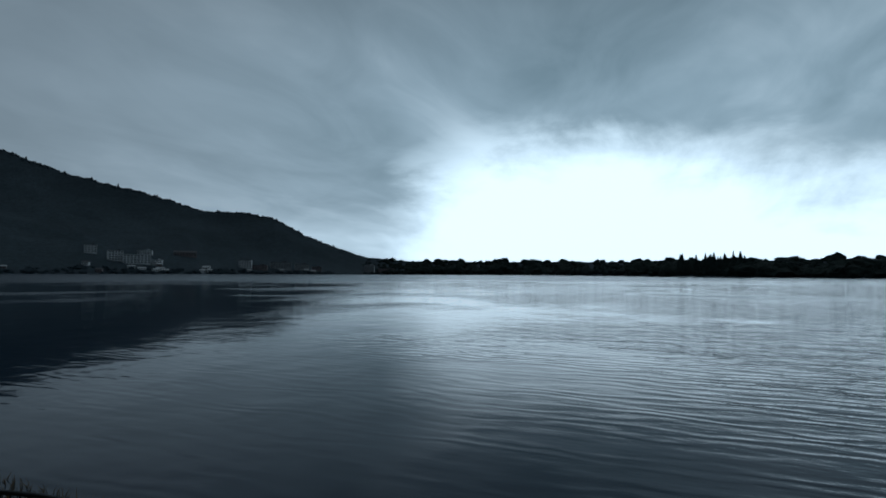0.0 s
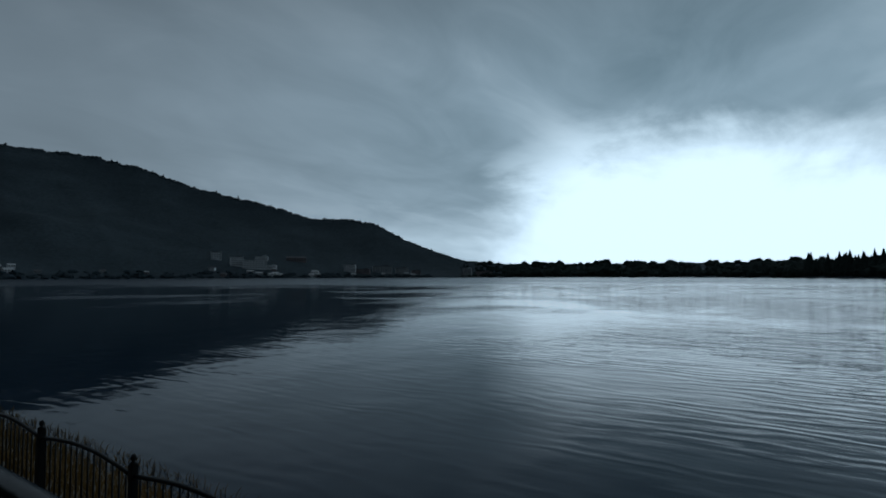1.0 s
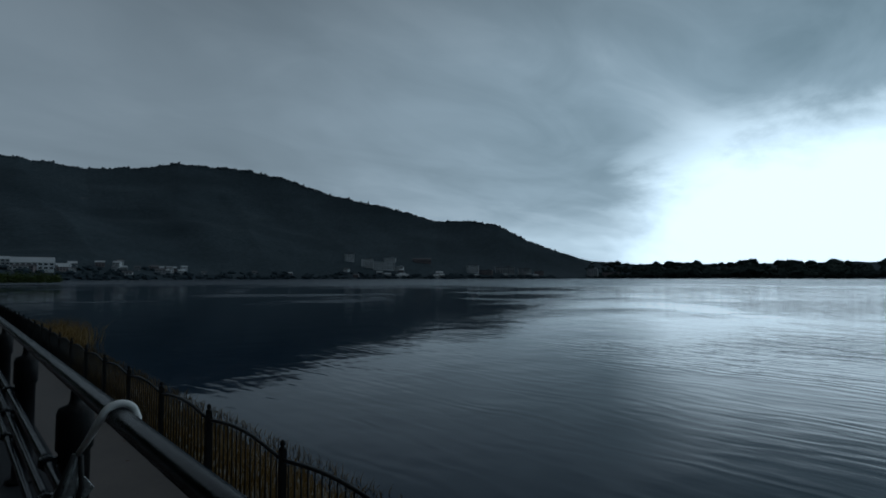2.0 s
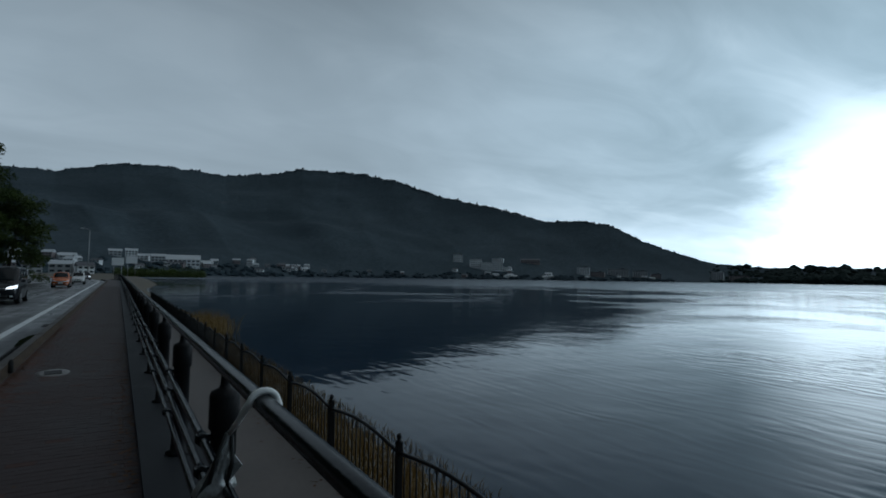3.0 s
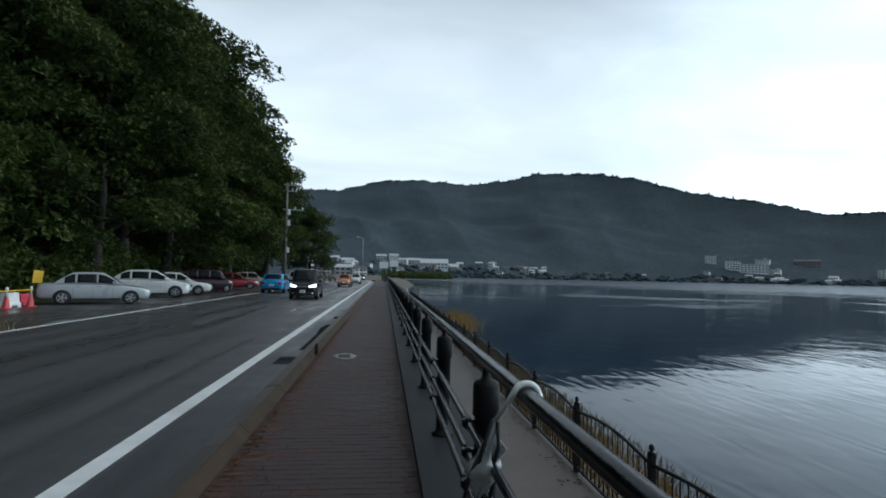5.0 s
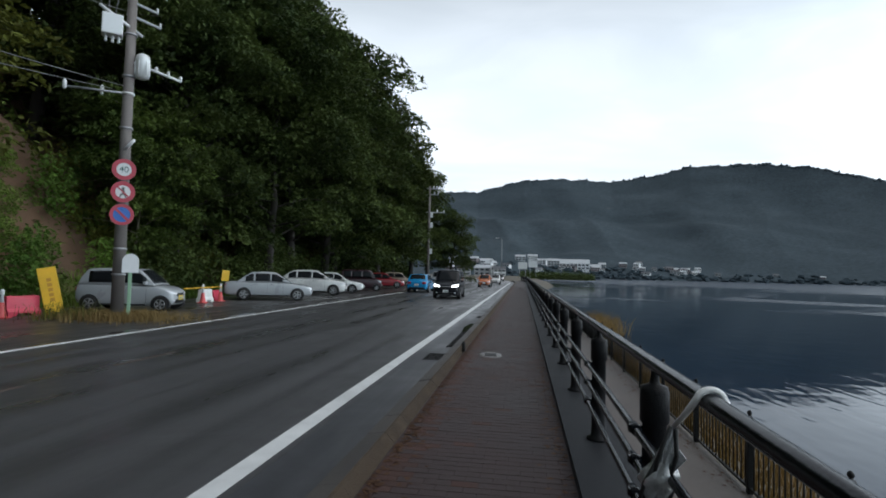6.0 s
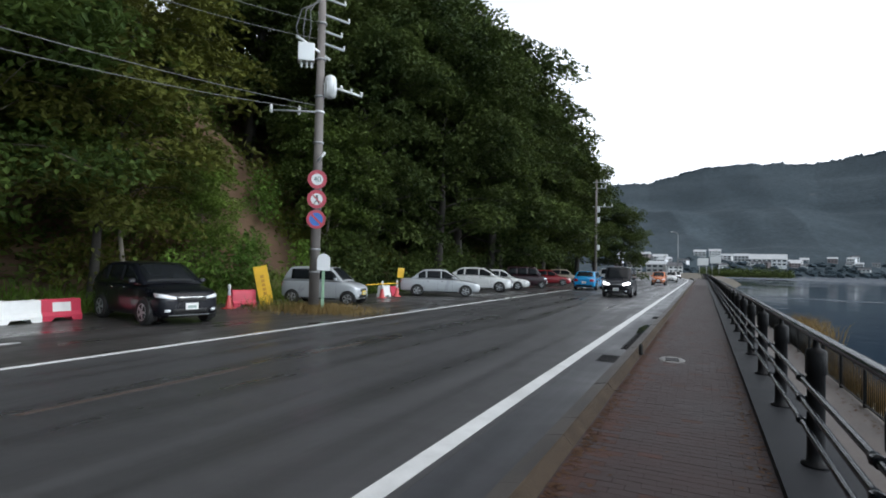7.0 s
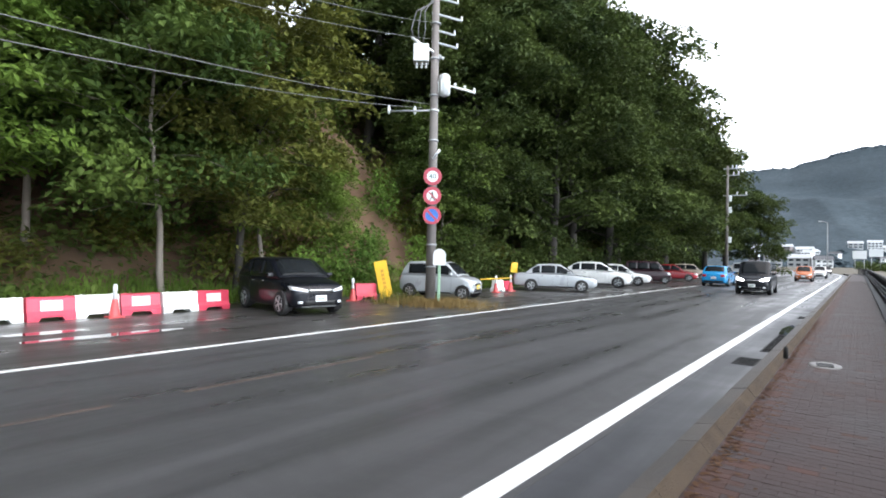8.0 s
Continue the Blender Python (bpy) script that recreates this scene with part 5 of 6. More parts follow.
            bm.transform(turn_)
            wh = part("wheel", bm, RUBBER, c, "black tyre")
            bm = bmesh.new()
            lathe(bm, [(wheel * 0.67, 0.06), (wheel * 0.67, 0.118), (wheel * 0.60, 0.112), (wheel * 0.58, 0.085), (wheel * 0.16, 0.105), (wheel * 0.10, 0.12)], seg=28)
            for k in range(5):
                a_ = 2 * math.pi * k / 5
                box(bm, 0.05, wheel * 0.6, -0.03, 0.03, 0.09, 0.121, 0.0, Matrix.Rotation(a_, 4, "Z"))
            bm.transform(turn_)
            part("rim", bm, RIM, wh, "silver spoked rim")
    # front and rear details
    fx, rx = X(0.0), X(1.0)
    lampm = LAMP_LIT if lit else LAMP_CLEAR
    tall = 0.16 if boxy else 0.11
    for s_ in (1, -1):
        laid("headlight", (-1, 0, 0), [[(s_ * hw * y_, hood - 0.30 + 0.05 * k_ + tall * v_ * (0.55 + 0.45 * k_)) for v_ in steps(0, 1, 4)] for k_, y_ in ((k / 7, 0.44 + 0.47 * k / 7) for k in range(8))], lampm, "clear swept-back headlight")
        laid("fog_lamp", (-1, 0, 0), [[(s_ * hw * y_, z_) for z_ in (0.36, 0.40, 0.43)] for y_ in (0.60, 0.68, 0.75)], LAMP_CLEAR)
        low_, high_ = (belt - 0.50, belt - 0.06) if boxy else (belt - 0.26, belt - 0.09)
        laid("tail_light", (1, 0, 0), [[(s_ * hw * y_, low_ + (high_ - low_) * v_) for v_ in steps(0, 1, 4)] for y_ in steps(0.70 if boxy else 0.52, 0.88, 5)], LAMP_RED, "red tail light")
        bm = bmesh.new()
        box(bm, -0.06, 0.06, -0.09, 0.09, -0.055, 0.065, 0.03, pose(X(screen + 0.07), s_ * (hw + 0.06), belt + 0.05))
        part("mirror", bm, paint, c)
        for u in (0.47, 0.65) if length > 4 else (0.5,):
            bm = bmesh.new()
            box(bm, -0.09, 0.09, -0.012, 0.012, -0.013, 0.013, 0.006, pose(X(u), s_ * (hw * 0.985), belt - 0.14))
            part("door_handle", bm, CHROME if length > 4 else paint, c)
        for u in (screen + 0.075, 0.52, 0.69) if length > 4 else (screen + 0.07, 0.60):
            laid("door_seam", (0, -s_, 0), [[(X(u) + 0.004 * k, z_) for z_ in steps(0.30, belt - 0.07, 6)] for k in (-1, 1)], TRIM, "", 0.003)
        laid("sill", (0, -s_, 0), [[(X(u), z_) for z_ in (0.20, 0.235, 0.27)] for u in steps(0.28, 0.72, 8)], TRIM, "", 0.006)
    g_ = laid("grille", (-1, 0, 0), [[(y_ * hw, z_) for z_ in steps(hood - 0.35, hood - 0.24, 3)] for y_ in steps(-0.42, 0.42, 8)], TRIM, "black grille")
    laid("grille_bar", (-1, 0, 0), [[(y_ * hw, z_) for z_ in (hood - 0.275, hood - 0.25, hood - 0.235)] for y_ in steps(-0.42, 0.42, 8)], CHROME, "chrome bar", 0.016, g_)
    laid("lower_grille", (-1, 0, 0), [[(y_ * hw, z_) for z_ in steps(0.30, 0.44, 3)] for y_ in steps(-0.52, 0.52, 8)], TRIM)
    laid("bumper_edge", (-1, 0, 0), [[(y_ * hw, z_) for z_ in (0.245, 0.265, 0.285)] for y_ in steps(-0.6, 0.6, 8)], RIM, "silver bumper edge")
    for x, z, way in ((fx + 0.012, 0.50, 1), (rx - 0.012, 0.62 if not boxy else 0.72, -1)):
        bm = bmesh.new()
        box(bm, -0.012, 0.012, -0.165, 0.165, -0.083, 0.083, 0.003, pose(x, 0, z))
        pl = part("number_plate", bm, PLATE_YELLOW if yellow else PLATE, c)
        bm = bmesh.new()
        box(bm, -0.002, 0.002, -0.11, 0.11, -0.045, 0.02, 0.0, pose(x + way * 0.014, 0, z))
        part("plate_bar", bm, BARS, pl)
    laid("rear_bumper", (1, 0, 0), [[(y_ * hw, z_) for z_ in steps(0.30, 0.42, 3)] for y_ in steps(-0.7, 0.7, 8)], TRIM)
    return c


HATCH = dict(length=4.3, width=1.75, height=1.47, hood=0.86, belt=0.95, nose=0.2, screen=0.27, roof0=0.43, roof1=0.80, tail=0.94, base=2.62)
SUV = dict(length=4.3, width=1.77, height=1.60, hood=0.98, belt=1.06, nose=0.17, screen=0.23, roof0=0.43, roof1=0.78, tail=0.965, wheel=0.335, base=2.61)
KEI = dict(length=3.4, width=1.475, height=1.52, hood=0.90, belt=0.97, nose=0.12, screen=0.20, roof0=0.36, roof1=0.88, tail=0.965, wheel=0.27, base=2.42)
SEDAN = dict(length=4.45, width=1.70, height=1.46, hood=0.84, belt=0.95, nose=0.2, screen=0.27, roof0=0.43, roof1=0.70, tail=0.86, wheel=0.30, base=2.65)
VAN = dict(length=4.7, width=1.70, height=1.84, hood=1.04, belt=1.08, nose=0.11, screen=0.17, roof0=0.30, roof1=0.95, tail=0.985, wheel=0.32, base=2.85, boxy=True)
WAGON = dict(length=3.4, width=1.475, height=1.72, hood=0.98, belt=1.02, nose=0.09, screen=0.15, roof0=0.27, roof1=0.95, tail=0.985, wheel=0.27, base=2.45, boxy=True)
BLACKP, SILVER, WHITEP = car_paint("paint_black", (0.006, 0.007, 0.011), 0.5), car_paint("paint_silver", (0.38, 0.40, 0.42)), car_paint("paint_white", (0.78, 0.78, 0.77))
car(pose(-14.23, 10.03, Z0, 0, 0, -11), BLACKP, "black compact sport utility car parked nose to the road", **SUV)
car(pose(-14.45, 17.96, Z0, 0, 0, 14), SILVER, "silver small hatchback parked behind the utility pole", yellow=True, **KEI)
car(pose(-13.5, 26.9, Z0, 0, 0, 24), SILVER, "silver sedan parked on the wet lot", **SEDAN)
car(pose(-13.8, 33.7, Z0, 0, 0, 12), WHITEP, "white sport utility car parked under trees", **SUV)
car(pose(-13.9, 37.7, Z0, 0, 0, 14), WHITEP, "white sedan parked under trees", **SEDAN)
car(pose(-13.4, 42.8, Z0, 0, 0, 14), car_paint("paint_maroon", (0.035, 0.012, 0.018)), "dark maroon small wagon parked under trees", **WAGON)
car(pose(-13.7, 50.8, Z0, 0, 0, 14), car_paint("paint_red", (0.30, 0.012, 0.02)), "dark red hatchback parked under trees", **HATCH)
car(pose(-14.2, 59.0, Z0, 0, 0, 10), car_paint("paint_beige", (0.50, 0.42, 0.34)), "beige small hatchback parked under trees", yellow=True, **KEI)
car(pose(-8.55, 44.0, ROAD_Z, 0, 0, 91), car_paint("paint_blue", (0.008, 0.27, 0.58)), "bright blue hatchback driving away on the road", **HATCH)
car(pose(-4.95, 35.5, ROAD_Z, 0, 0, -89), BLACKP, "black minivan with lit headlights driving on the road", lit=True, **VAN)
car(pose(-4.7, 65.5, ROAD_Z, 0, 0, -90), car_paint("paint_orange", (0.60, 0.16, 0.05)), "orange small car following the minivan", **KEI)
car(pose(-4.2, 82.0, ROAD_Z, 0, 0, -90), WHITEP, "white small car behind the orange car", **KEI)
car(pose(-9.0, 57.5, ROAD_Z, 0, 0, 90), SILVER, "pale silver small wagon with red lamps driving away", yellow=True, **WAGON)
car(pose(-10.4, 86.0, ROAD_Z, 0, 0, 92), WHITEP, "white van driving away near the end of trees", **VAN)
car(pose(-5.2, 120.0, ROAD_Z, 0, 0, -86), BLACKP, "dark car with lit headlights far up the road", lit=True, **HATCH)

# ---- far buildings ----
WALL_W, WALL_G, WALL_B = material("far_wall_white", (0.78, 0.79, 0.80), 0.7, vary=0.08, grain=0.5, bump=0), material("far_wall_grey", (0.42, 0.43, 0.44), 0.7, vary=0.1, grain=0.5, bump=0), material("far_wall_brown", (0.25, 0.21, 0.21), 0.7, vary=0.1, grain=0.5, bump=0)
ROOF_D, ROOF_L, WIN = material("far_roof_dark", (0.09, 0.09, 0.10), 0.6, vary=0.15, grain=0.8, bump=0), material("far_roof_pale", (0.5, 0.52, 0.54), 0.5, vary=0.1, grain=0.8, bump=0), plain("far_window", (0.04, 0.05, 0.06), 0.15)


def building(x, y, z, wide, deep, high, turn_, wall, roof, gable, label, floors=2, cols=5, name="house"):
    b = thing(name, pose(x, y, z, 0, 0, turn_), label, "house" if name == "house" else "hotel", "buildings across the lake")
    bm = bmesh.new()
    box(bm, -wide / 2, wide / 2, -deep / 2, deep / 2, -6, high)
    part("wall", bm, wall, b)
    bm = bmesh.new()
    if gable:
        rise = deep * 0.28
        p = [(-wide / 2 - 0.5, -deep / 2 - 0.6, high - 0.1), (-wide / 2 - 0.5, 0, high + rise), (-wide / 2 - 0.5, deep / 2 + 0.6, high - 0.1)]
        a_ = [bm.verts.new(q) for q in p]
        c_ = [bm.verts.new((-q[0], q[1], q[2])) for q in p]
        bm.faces.new(a_)
        bm.faces.new(c_[::-1])
        for k in range(3):
            bm.faces.new((a_[k], c_[k], c_[(k + 1) % 3], a_[(k + 1) % 3]))
        bmesh.ops.recalc_face_normals(bm, faces=bm.faces)
    else:
        box(bm, -wide / 2 - 0.3, wide / 2 + 0.3, -deep / 2 - 0.3, deep / 2 + 0.3, high, high + 0.6, 0.1)
        box(bm, wide * 0.1, wide * 0.3, -2, 2, high + 0.6, high + 2.8)
    part("roof", bm, roof, b)
    ww = wide / cols
    for i in range(floors):
        for j in range(cols):
            bm = bmesh.new()
            cx, cz = -wide / 2 + ww * (j + 0.5), high * (i + 0.55) / floors
            box(bm, cx - ww * 0.32, cx + ww * 0.32, -deep / 2 - 0.06, -deep / 2 + 0.05, cz - high / floors * 0.24, cz + high / floors * 0.24)
            part("window", bm, WIN, b)
    return b


HOUSES = [  # bearing, place up the slope, wide, deep, high, wall, roof, gable, floors, columns
    (4.9, 0.015, 46, 20, 9, WALL_W, ROOF_L, True, 2, 10), (3.2, 0.02, 14, 10, 11, WALL_G, ROOF_L, True, 3, 4), (6.4, 0.03, 12, 10, 9, WALL_W, ROOF_L, False, 2, 4), (1.0, 0.04, 12, 9, 9, WALL_W, ROOF_L, True, 3, 4),
    (8.1, 0.01, 9, 8, 5, WALL_W, ROOF_D, True, 2, 3), (11.3, 0.012, 8, 8, 8, WALL_W, ROOF_D, True, 2, 3), (13.1, 0.02, 10, 8, 6, WALL_G, ROOF_D, True, 2, 3), (14.2, 0.03, 9, 8, 6, WALL_W, ROOF_D, True, 2, 3),
    (15.5, 0.02, 11, 8, 5, WALL_G, ROOF_L, True, 1, 3), (17.0, 0.015, 9, 8, 6, WALL_B, ROOF_D, True, 2, 3), (18.8, 0.02, 10, 8, 5, WALL_G, ROOF_D, True, 1, 3), (23.5, 0.015, 10, 8, 6, WALL_G, ROOF_D, True, 2, 3), (27.0, 0.01, 9, 8, 5, WALL_B, ROOF_L, True, 1, 3),
    (33.0, 0.12, 20, 12, 18, WALL_W, ROOF_D, False, 4, 4), (34.9, 0.07, 24, 14, 21, WALL_W, ROOF_D, False, 4, 5), (36.6, 0.05, 46, 14, 19, WALL_W, ROOF_L, False, 4, 8), (37.3, 0.14, 26, 12, 9, WALL_W, ROOF_L, False, 3, 6), (38.3, 0.04, 18, 12, 11, WALL_W, ROOF_L, False, 3, 5),
    (40.7, 0.15, 44, 12, 9, WALL_B, ROOF_D, True, 2, 8), (42.6, 0.012, 14, 10, 5, WALL_W, ROOF_L, True, 1, 4), (46.2, 0.06, 26, 14, 18, WALL_W, ROOF_D, False, 5, 5), (47.6, 0.03, 30, 14, 11, WALL_B, ROOF_D, False, 3, 6), (49.6, 0.06, 44, 16, 17, WALL_G, ROOF_D, False, 5, 8),
    (51.7, 0.05, 30, 14, 18, WALL_G, ROOF_D, False, 5, 6), (53.2, 0.04, 20, 14, 13, WALL_B, ROOF_D, False, 4, 5), (58.7, 0.03, 24, 14, 22, WALL_G, ROOF_L, False, 6, 5), (60.5, 0.02, 40, 14, 14, WALL_B, ROOF_D, False, 4, 8),
]
for a, s, wide, deep, high, wall, roof, gable, fl, co in HOUSES:
    x, y, z = mountain_point(a, s + (0.05 if a > 30 else 0.03))
    k = 1.0 if a > 30 or a < 7 else 0.72
    hotel = wide > 15
    building(x, y, z - 0.2, wide * k, deep * k, high * k * 0.85, -a + rng.uniform(-12, 12), wall, roof, gable,
             ("large pale lakeside hotel with rows of windows" if wall is WALL_W else "grey lakeside hotel block with rows of windows") if hotel else ("white gabled house at the foot of the mountain" if wall is WALL_W else "small grey house at the foot of the mountain"),
             fl, co, "hotel" if hotel else "house")
# small houses scattered along the foot of the mountain
rh = random.Random(21)
for k in range(46):
    a = rh.uniform(-8.5, 18) if k < 32 else rh.uniform(29, 54)
    x, y, z = mountain_point(a, rh.uniform(0.012, 0.075))
    wall = rh.choice((WALL_W, WALL_W, WALL_G, WALL_B))
    building(x, y, z - 0.2, rh.uniform(7, 13), rh.uniform(6, 9), rh.uniform(4.0, 6.5), -a + rh.uniform(-30, 30), wall, rh.choice((ROOF_L, ROOF_D, ROOF_L)), True,
             "white gabled house at the foot of the mountain" if wall is WALL_W else "small grey house at the foot of the mountain" if wall is WALL_G else "small brown house at the foot of the mountain", 2, 3)
for x, y, wide, high, wall, roof in ((-44, 400, 10, 5, WALL_G, ROOF_D), (-30, 410, 12, 6, WALL_G, ROOF_L), (-18, 405, 9, 5, WALL_W, ROOF_D)):
    building(x, y, -0.3, wide, 9, high, rng.uniform(-15, 15), wall, roof, True, "roadside house with pale walls beyond the trees", 2, 3)
# two white boards on legs at the bend
for x, y, z in ((-0.2, 300, 5.2), (5.6, 306, 6.3)):
    bb = thing("billboard", pose(x, y, -0.7), "white roadside billboard on two grey legs", "billboard", "billboards at the bend")
    bm = bmesh.new()
    box(bm, -2.5, 2.5, -0.2, 0.2, z, z + 3.6, 0.05)
    part("panel", bm, WALL_W, bb)
    for lx in (-1.6, 1.6):
        bm = bmesh.new()
        tube(bm, [(lx, 0, -0.3), (lx, 0, z + 0.2)], 0.14, 8)
        part("leg", bm, GREY_STEEL, bb)
hedge = np.stack([r.uniform(-2, 40, 9000), 318 + 8 * r.normal(0, 1, 9000), np.abs(r.normal(0.5, 1.6, 9000)) - 1.0], 1)
v, f = leaf_arrays(r, hedge, np.tile((0, -0.4, 0.3), (len(hedge), 1)), 1.1, 0.7, 0.3)
tagged(new("hedge", leaf_mesh("hedge", v, f, LEAF_DARK)), "dark hedge on the bank at the bend", "hedge", kind="stuff")

# ---- small things on pavement and gutter ----
IRON = material("cast_iron", (0.022, 0.022, 0.023), 0.6, spec=0.2, vary=0.3, grain=30, bump=0.4, bump_scale=60)
FRAME_LIGHT = material("cover_mortar", (0.15, 0.14, 0.135), 0.5, vary=0.3, grain=16, bump=0.3)
cover = thing("access_cover", pose(-0.72, 10.2, 0.0, 0, 0, 4), "small iron access cover in pale worn mortar", "access cover")
bm = bmesh.new()
lathe(bm, [(0.27, -0.03), (0.27, 0.004), (0.18, 0.006)], seg=20)
bm.transform(Matrix.Diagonal((0.8, 1.35, 1, 1)))
part("surround", bm, FRAME_LIGHT, cover, "pale worn mortar surround")
bm = bmesh.new()
box(bm, -0.11, 0.11, -0.17, 0.17, 0.0, 0.014, 0.004)
part("lid", bm, IRON, cover)
pin = thing("kerb_pin", pose(-1.25, 10.36, 0.02), "short black rubber pin on the kerb edge", "pin")
bm = bmesh.new()
lathe(bm, [(0.035, 0), (0.035, 0.15), (0.025, 0.19), (0.008, 0.2)], seg=12)
part("stub", bm, RUBBER, pin)
for x, y, w_, l_ in ((-1.72, 13.6, 0.22, 3.2), (-1.85, 10.6, 0.36, 0.8), (-1.75, 20.5, 0.2, 0.9)):
    dr = thing("drain_grate", pose(x, y, ROAD_Z - 0.004), "dark iron drain grate in the gutter", "drain", "gutter drains")
    bm = bmesh.new()
    for a0, a1, b0, b1 in ((-w_ / 2, w_ / 2, -l_ / 2, -l_ / 2 + 0.03), (-w_ / 2, w_ / 2, l_ / 2 - 0.03, l_ / 2), (-w_ / 2, -w_ / 2 + 0.025, -l_ / 2 + 0.03, l_ / 2 - 0.03), (w_ / 2 - 0.025, w_ / 2, -l_ / 2 + 0.03, l_ / 2 - 0.03)):
        box(bm, a0, a1, b0, b1, -0.02, 0.008)
    part("frame", bm, IRON, dr)
    bm = bmesh.new()
    box(bm, -w_ / 2 + 0.025, w_ / 2 - 0.025, -l_ / 2 + 0.03, l_ / 2 - 0.03, -0.03, 0.002)
    part("pit", bm, TRIM, dr)
    bm = bmesh.new()
    for k in range(int(l_ / 0.06)):
        yy = -l_ / 2 + 0.05 + 0.06 * k
        box(bm, -w_ / 2 + 0.025, w_ / 2 - 0.025, yy, yy + 0.018, 0.0, 0.007)
    part("grid", bm, IRON, dr)
PUDDLE = plain("rain_puddle", (0.012, 0.012, 0.013), 0.02)
for cx, cy, lx, ly, z in ((-12.25, 4.4, 0.24, 1.5, Z0), (-13.4, 3.6, 0.22, 0.7, Z0), (-11.3, 0.6, 0.2, 0.8, Z0), (-9.98, 12.2, 0.12, 0.6, Z0), (-9.95, 17.8, 0.13, 0.9, Z0), (-10.0, 27.0, 0.15, 1.6, Z0), (-1.77, 16.4, 0.12, 1.4, ROAD_Z - 0.004)):
    bm = bmesh.new()
    rim_ = [bm.verts.new((cx + lx * math.cos(a) * (1 + 0.3 * fbm(cx + math.cos(a), cy + math.sin(a))), cy + ly * math.sin(a) * (1 + 0.25 * fbm(cy + math.sin(a) * 2, cx)), z + 0.004)) for a in steps(0, 2 * math.pi, 40)[:-1]]
    bm.faces.new(rim_)
    tagged(link_mesh("puddle", bm, PUDDLE), "shallow rain puddle on wet asphalt", "puddle", kind="structure")
litter = [(0.26 - abs(r.normal(0, 0.10)), y, 0.006) for y in r.uniform(2.5, 14, 300)] + [(-1.225 + abs(r.normal(0, 0.055)), y, 0.008) for y in r.uniform(2.2, 18, 900)] + [(-1.2 + abs(r.normal(0, 0.2)), y, 0.006) for y in r.uniform(2.2, 16, 150)]
litter += [(2.26 - abs(r.normal(0, 0.14)), y, -0.744) for y in r.uniform(1.5, 22, 420)] + [(0.8 + abs(r.normal(0, 0.12)), y, -0.744) for y in r.uniform(3, 18, 160)]
v, f = leaf_arrays(r, np.array(litter), np.zeros((len(litter), 3)), 0.065, 0.04, 0.0)
floor_z = np.repeat(np.array(litter)[:, 2], 4)
v[:, 2] = floor_z - 0.002 + np.abs(v[:, 2] - floor_z) * 0.35
tagged(new("fallen_leaves", leaf_mesh("fallen_leaves", v, f, DEAD_LEAF)), "small reddish-brown fallen leaves along the pavement edges", "leaves", kind="stuff")

# ---- kerb blocks ----
kerb = thing("kerb", pose(-1.39, 0, 0), "worn grey concrete kerb with brownish inner face", "kerb", kind="structure")
bm = bmesh.new()
prof = [(-0.225, -0.2), (-0.22, -0.12), (-0.185, -0.02), (-0.12, 0.065), (0.04, 0.094), (0.062, 0.084), (0.105, 0.03), (0.155, -0.02), (0.155, -0.2)]
a_ = [bm.verts.new((x, 0.002, z)) for x, z in prof]
b_ = [bm.verts.new((x, 0.598, z)) for x, z in prof]
bm.faces.new(a_[::-1])
bm.faces.new(b_)
for k in range(len(prof)):
    j = (k + 1) % len(prof)
    bm.faces.new((a_[k], a_[j], b_[j], b_[k])).material_index = 1 if 4 <= k <= 6 else 0
bmesh.ops.recalc_face_normals(bm, faces=bm.faces)
block = part("kerb_block", bm, (KERB, KERB_FACE), kerb)
for k in range(-10, 195):
    ob = block if k == -10 else new("kerb_block", block.data)
    ob.parent, ob.location = kerb, (bent(k * 0.6), k * 0.6, rng.uniform(-0.003, 0.003))

# ---- paving bricks ----
pav = bpy.data.objects["pavement"]
pav.data.materials.append(BRICK)


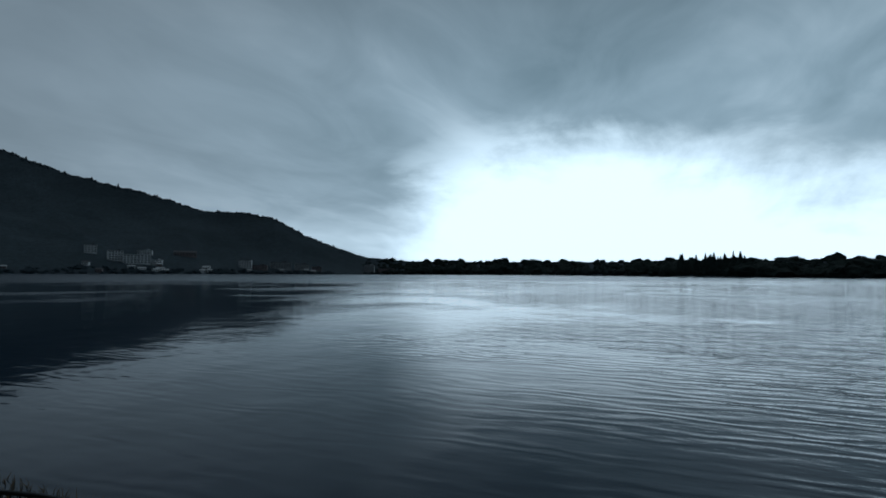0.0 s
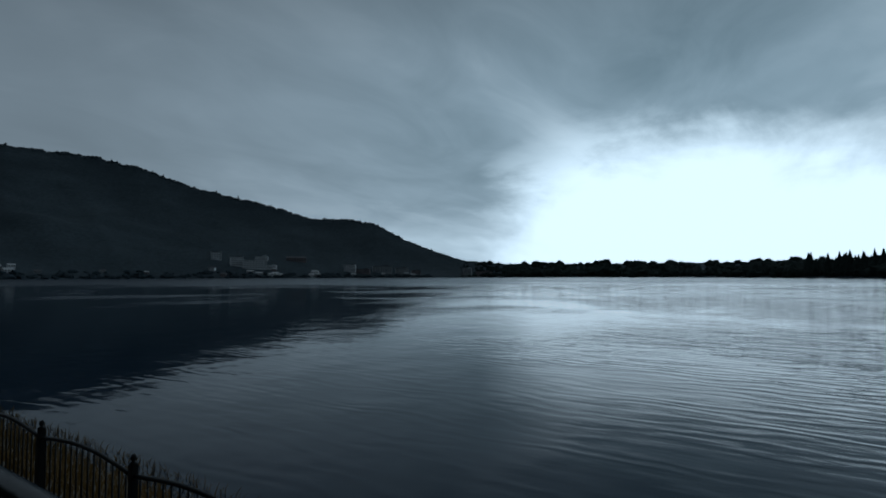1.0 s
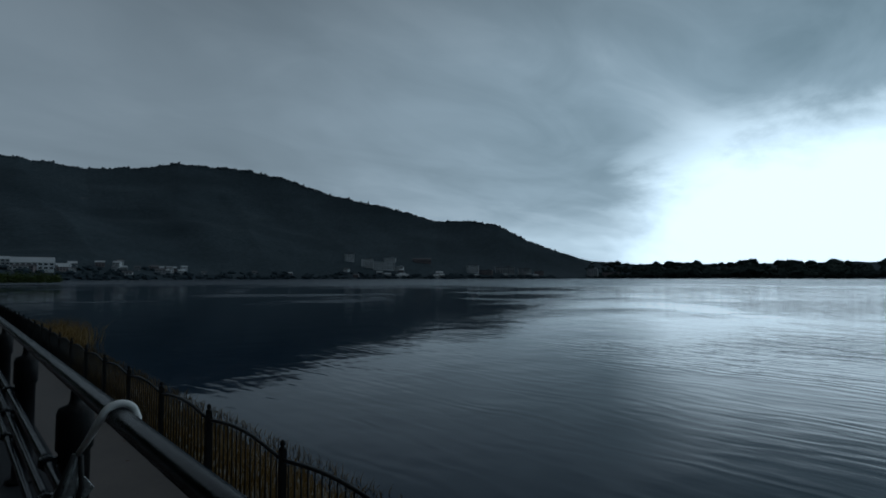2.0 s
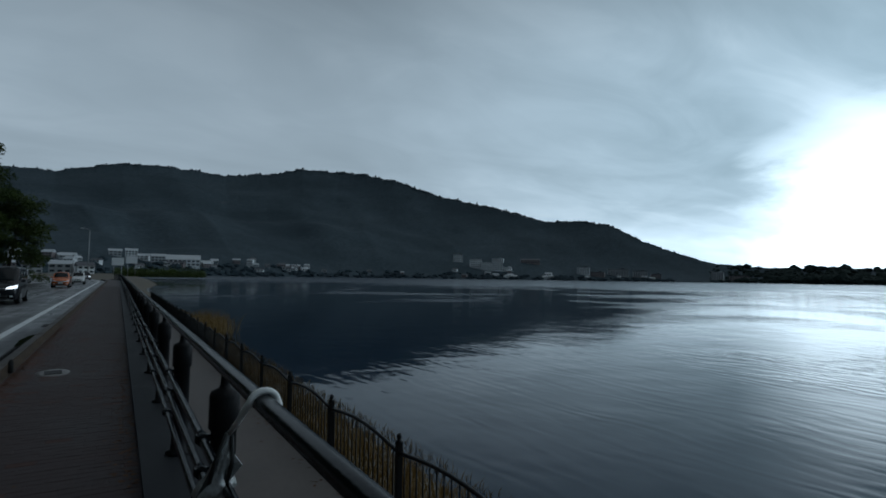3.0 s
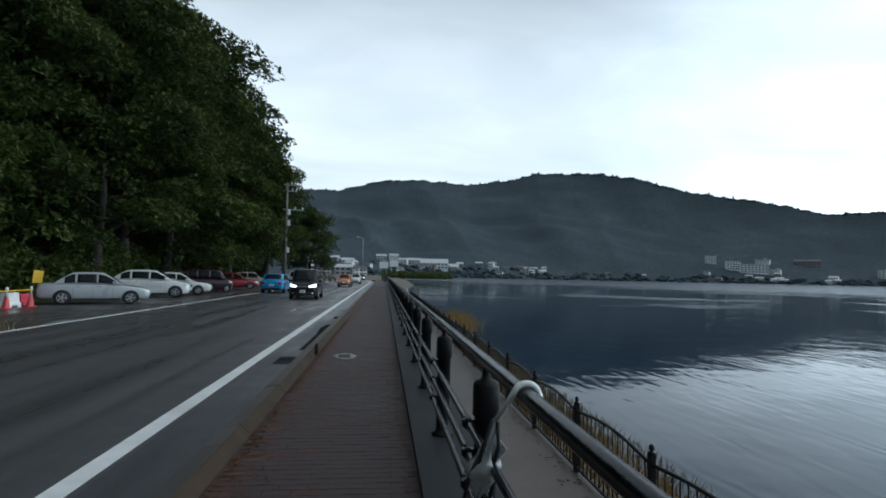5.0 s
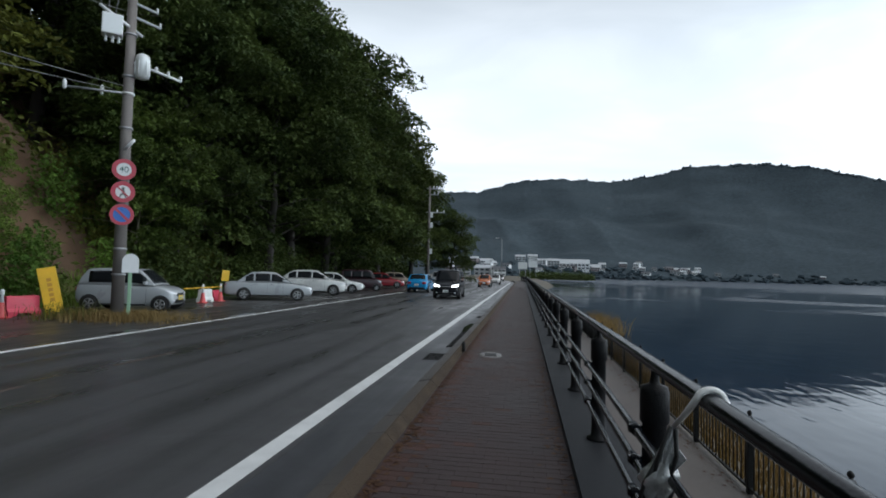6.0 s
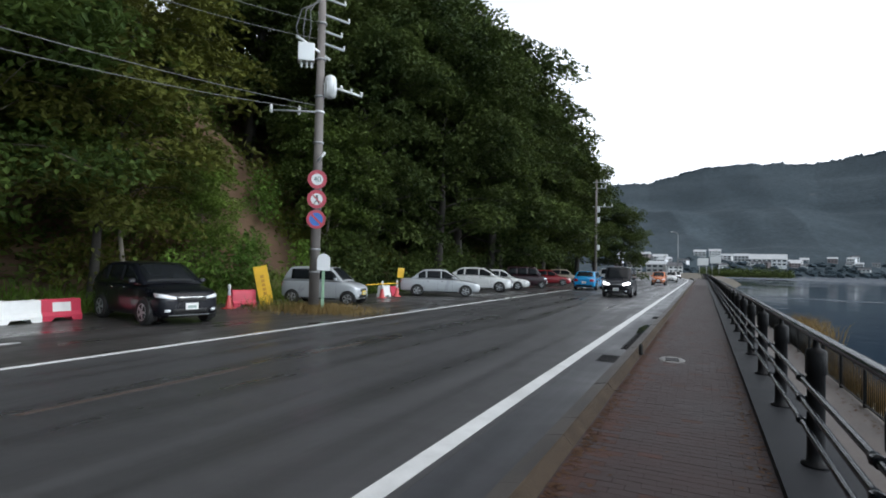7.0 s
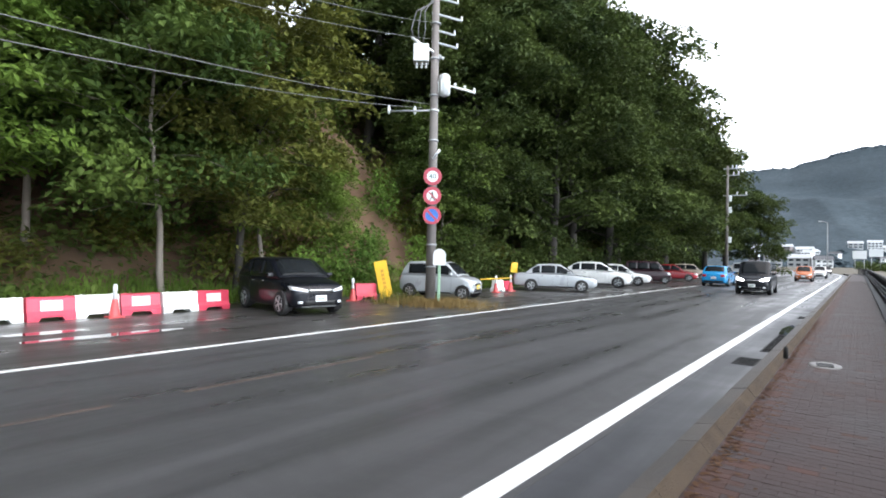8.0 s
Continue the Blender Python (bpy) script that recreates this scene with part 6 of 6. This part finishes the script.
def brick_mesh(sx, sy):
    bm = bmesh.new()
    t_ = [bm.verts.new((x * (sx / 2 - 0.002), y * (sy / 2 - 0.002), 0.0)) for x, y in ((-1, -1), (1, -1), (1, 1), (-1, 1))]
    l_ = [bm.verts.new((x * sx / 2, y * sy / 2, -0.003)) for x, y in ((-1, -1), (1, -1), (1, 1), (-1, 1))]
    d_ = [bm.verts.new((x * sx / 2, y * sy / 2, -0.03)) for x, y in ((-1, -1), (1, -1), (1, 1), (-1, 1))]
    bm.faces.new(t_)
    for lo_, hi_ in ((l_, t_), (d_, l_)):
        for k in range(4):
            bm.faces.new((lo_[k], lo_[(k + 1) % 4], hi_[(k + 1) % 4], hi_[k]))
    return bm


PIECES = {}
for key, mat in (("red", BRICK), ("pale", BRICK_LIGHT), ("red_half", BRICK), ("pale_half", BRICK_LIGHT)):
    o = link_mesh("brick", brick_mesh(0.0965 if "half" in key else 0.1965, 0.0965), mat)
    PIECES[key] = o.data
    bpy.data.objects.remove(o)
rest = {"red": ([], []), "pale": ([], [])}
rb = random.Random(5)
for row in range(-90, 640):
    y = 1.0 + row * 0.1
    for col in range(-1, 7):
        half = col < 0
        x = (-1.19 if row % 2 else 0.215) if half else -1.14 + col * 0.2 + (0.1 if row % 2 else 0.0)
        pale = x < -0.98 and rb.random() < 0.75 or rb.random() < 0.04
        z, tilt = rb.uniform(-0.0012, 0.0012), (rb.uniform(-0.35, 0.35), rb.uniform(-0.35, 0.35), rb.uniform(-0.8, 0.8))
        key = ("pale" if pale else "red") + ("_half" if half else "")
        if 3.3 <= y <= 6.9:
            ob = new("brick", PIECES[key])
            ob.parent, ob.matrix_basis = pav, pose(x, y, z + 0.002, *tilt)
        else:
            V_, F_ = rest[key.split("_")[0]]
            k = len(V_)
            m = pose(x, y, z + 0.002, *tilt)
            V_ += [tuple(m @ q.co) for q in PIECES[key].vertices]
            F_ += [tuple(k + q for q in p.vertices) for p in PIECES[key].polygons]
for key, (V_, F_) in rest.items():
    me = bpy.data.meshes.new("brick_field")
    me.from_pydata(V_, [], F_)
    me.materials.append(BRICK if key == "red" else BRICK_LIGHT)
    ob = new("brick_field", me)
    ob.parent = pav
    ob["kind"] = "stuff"
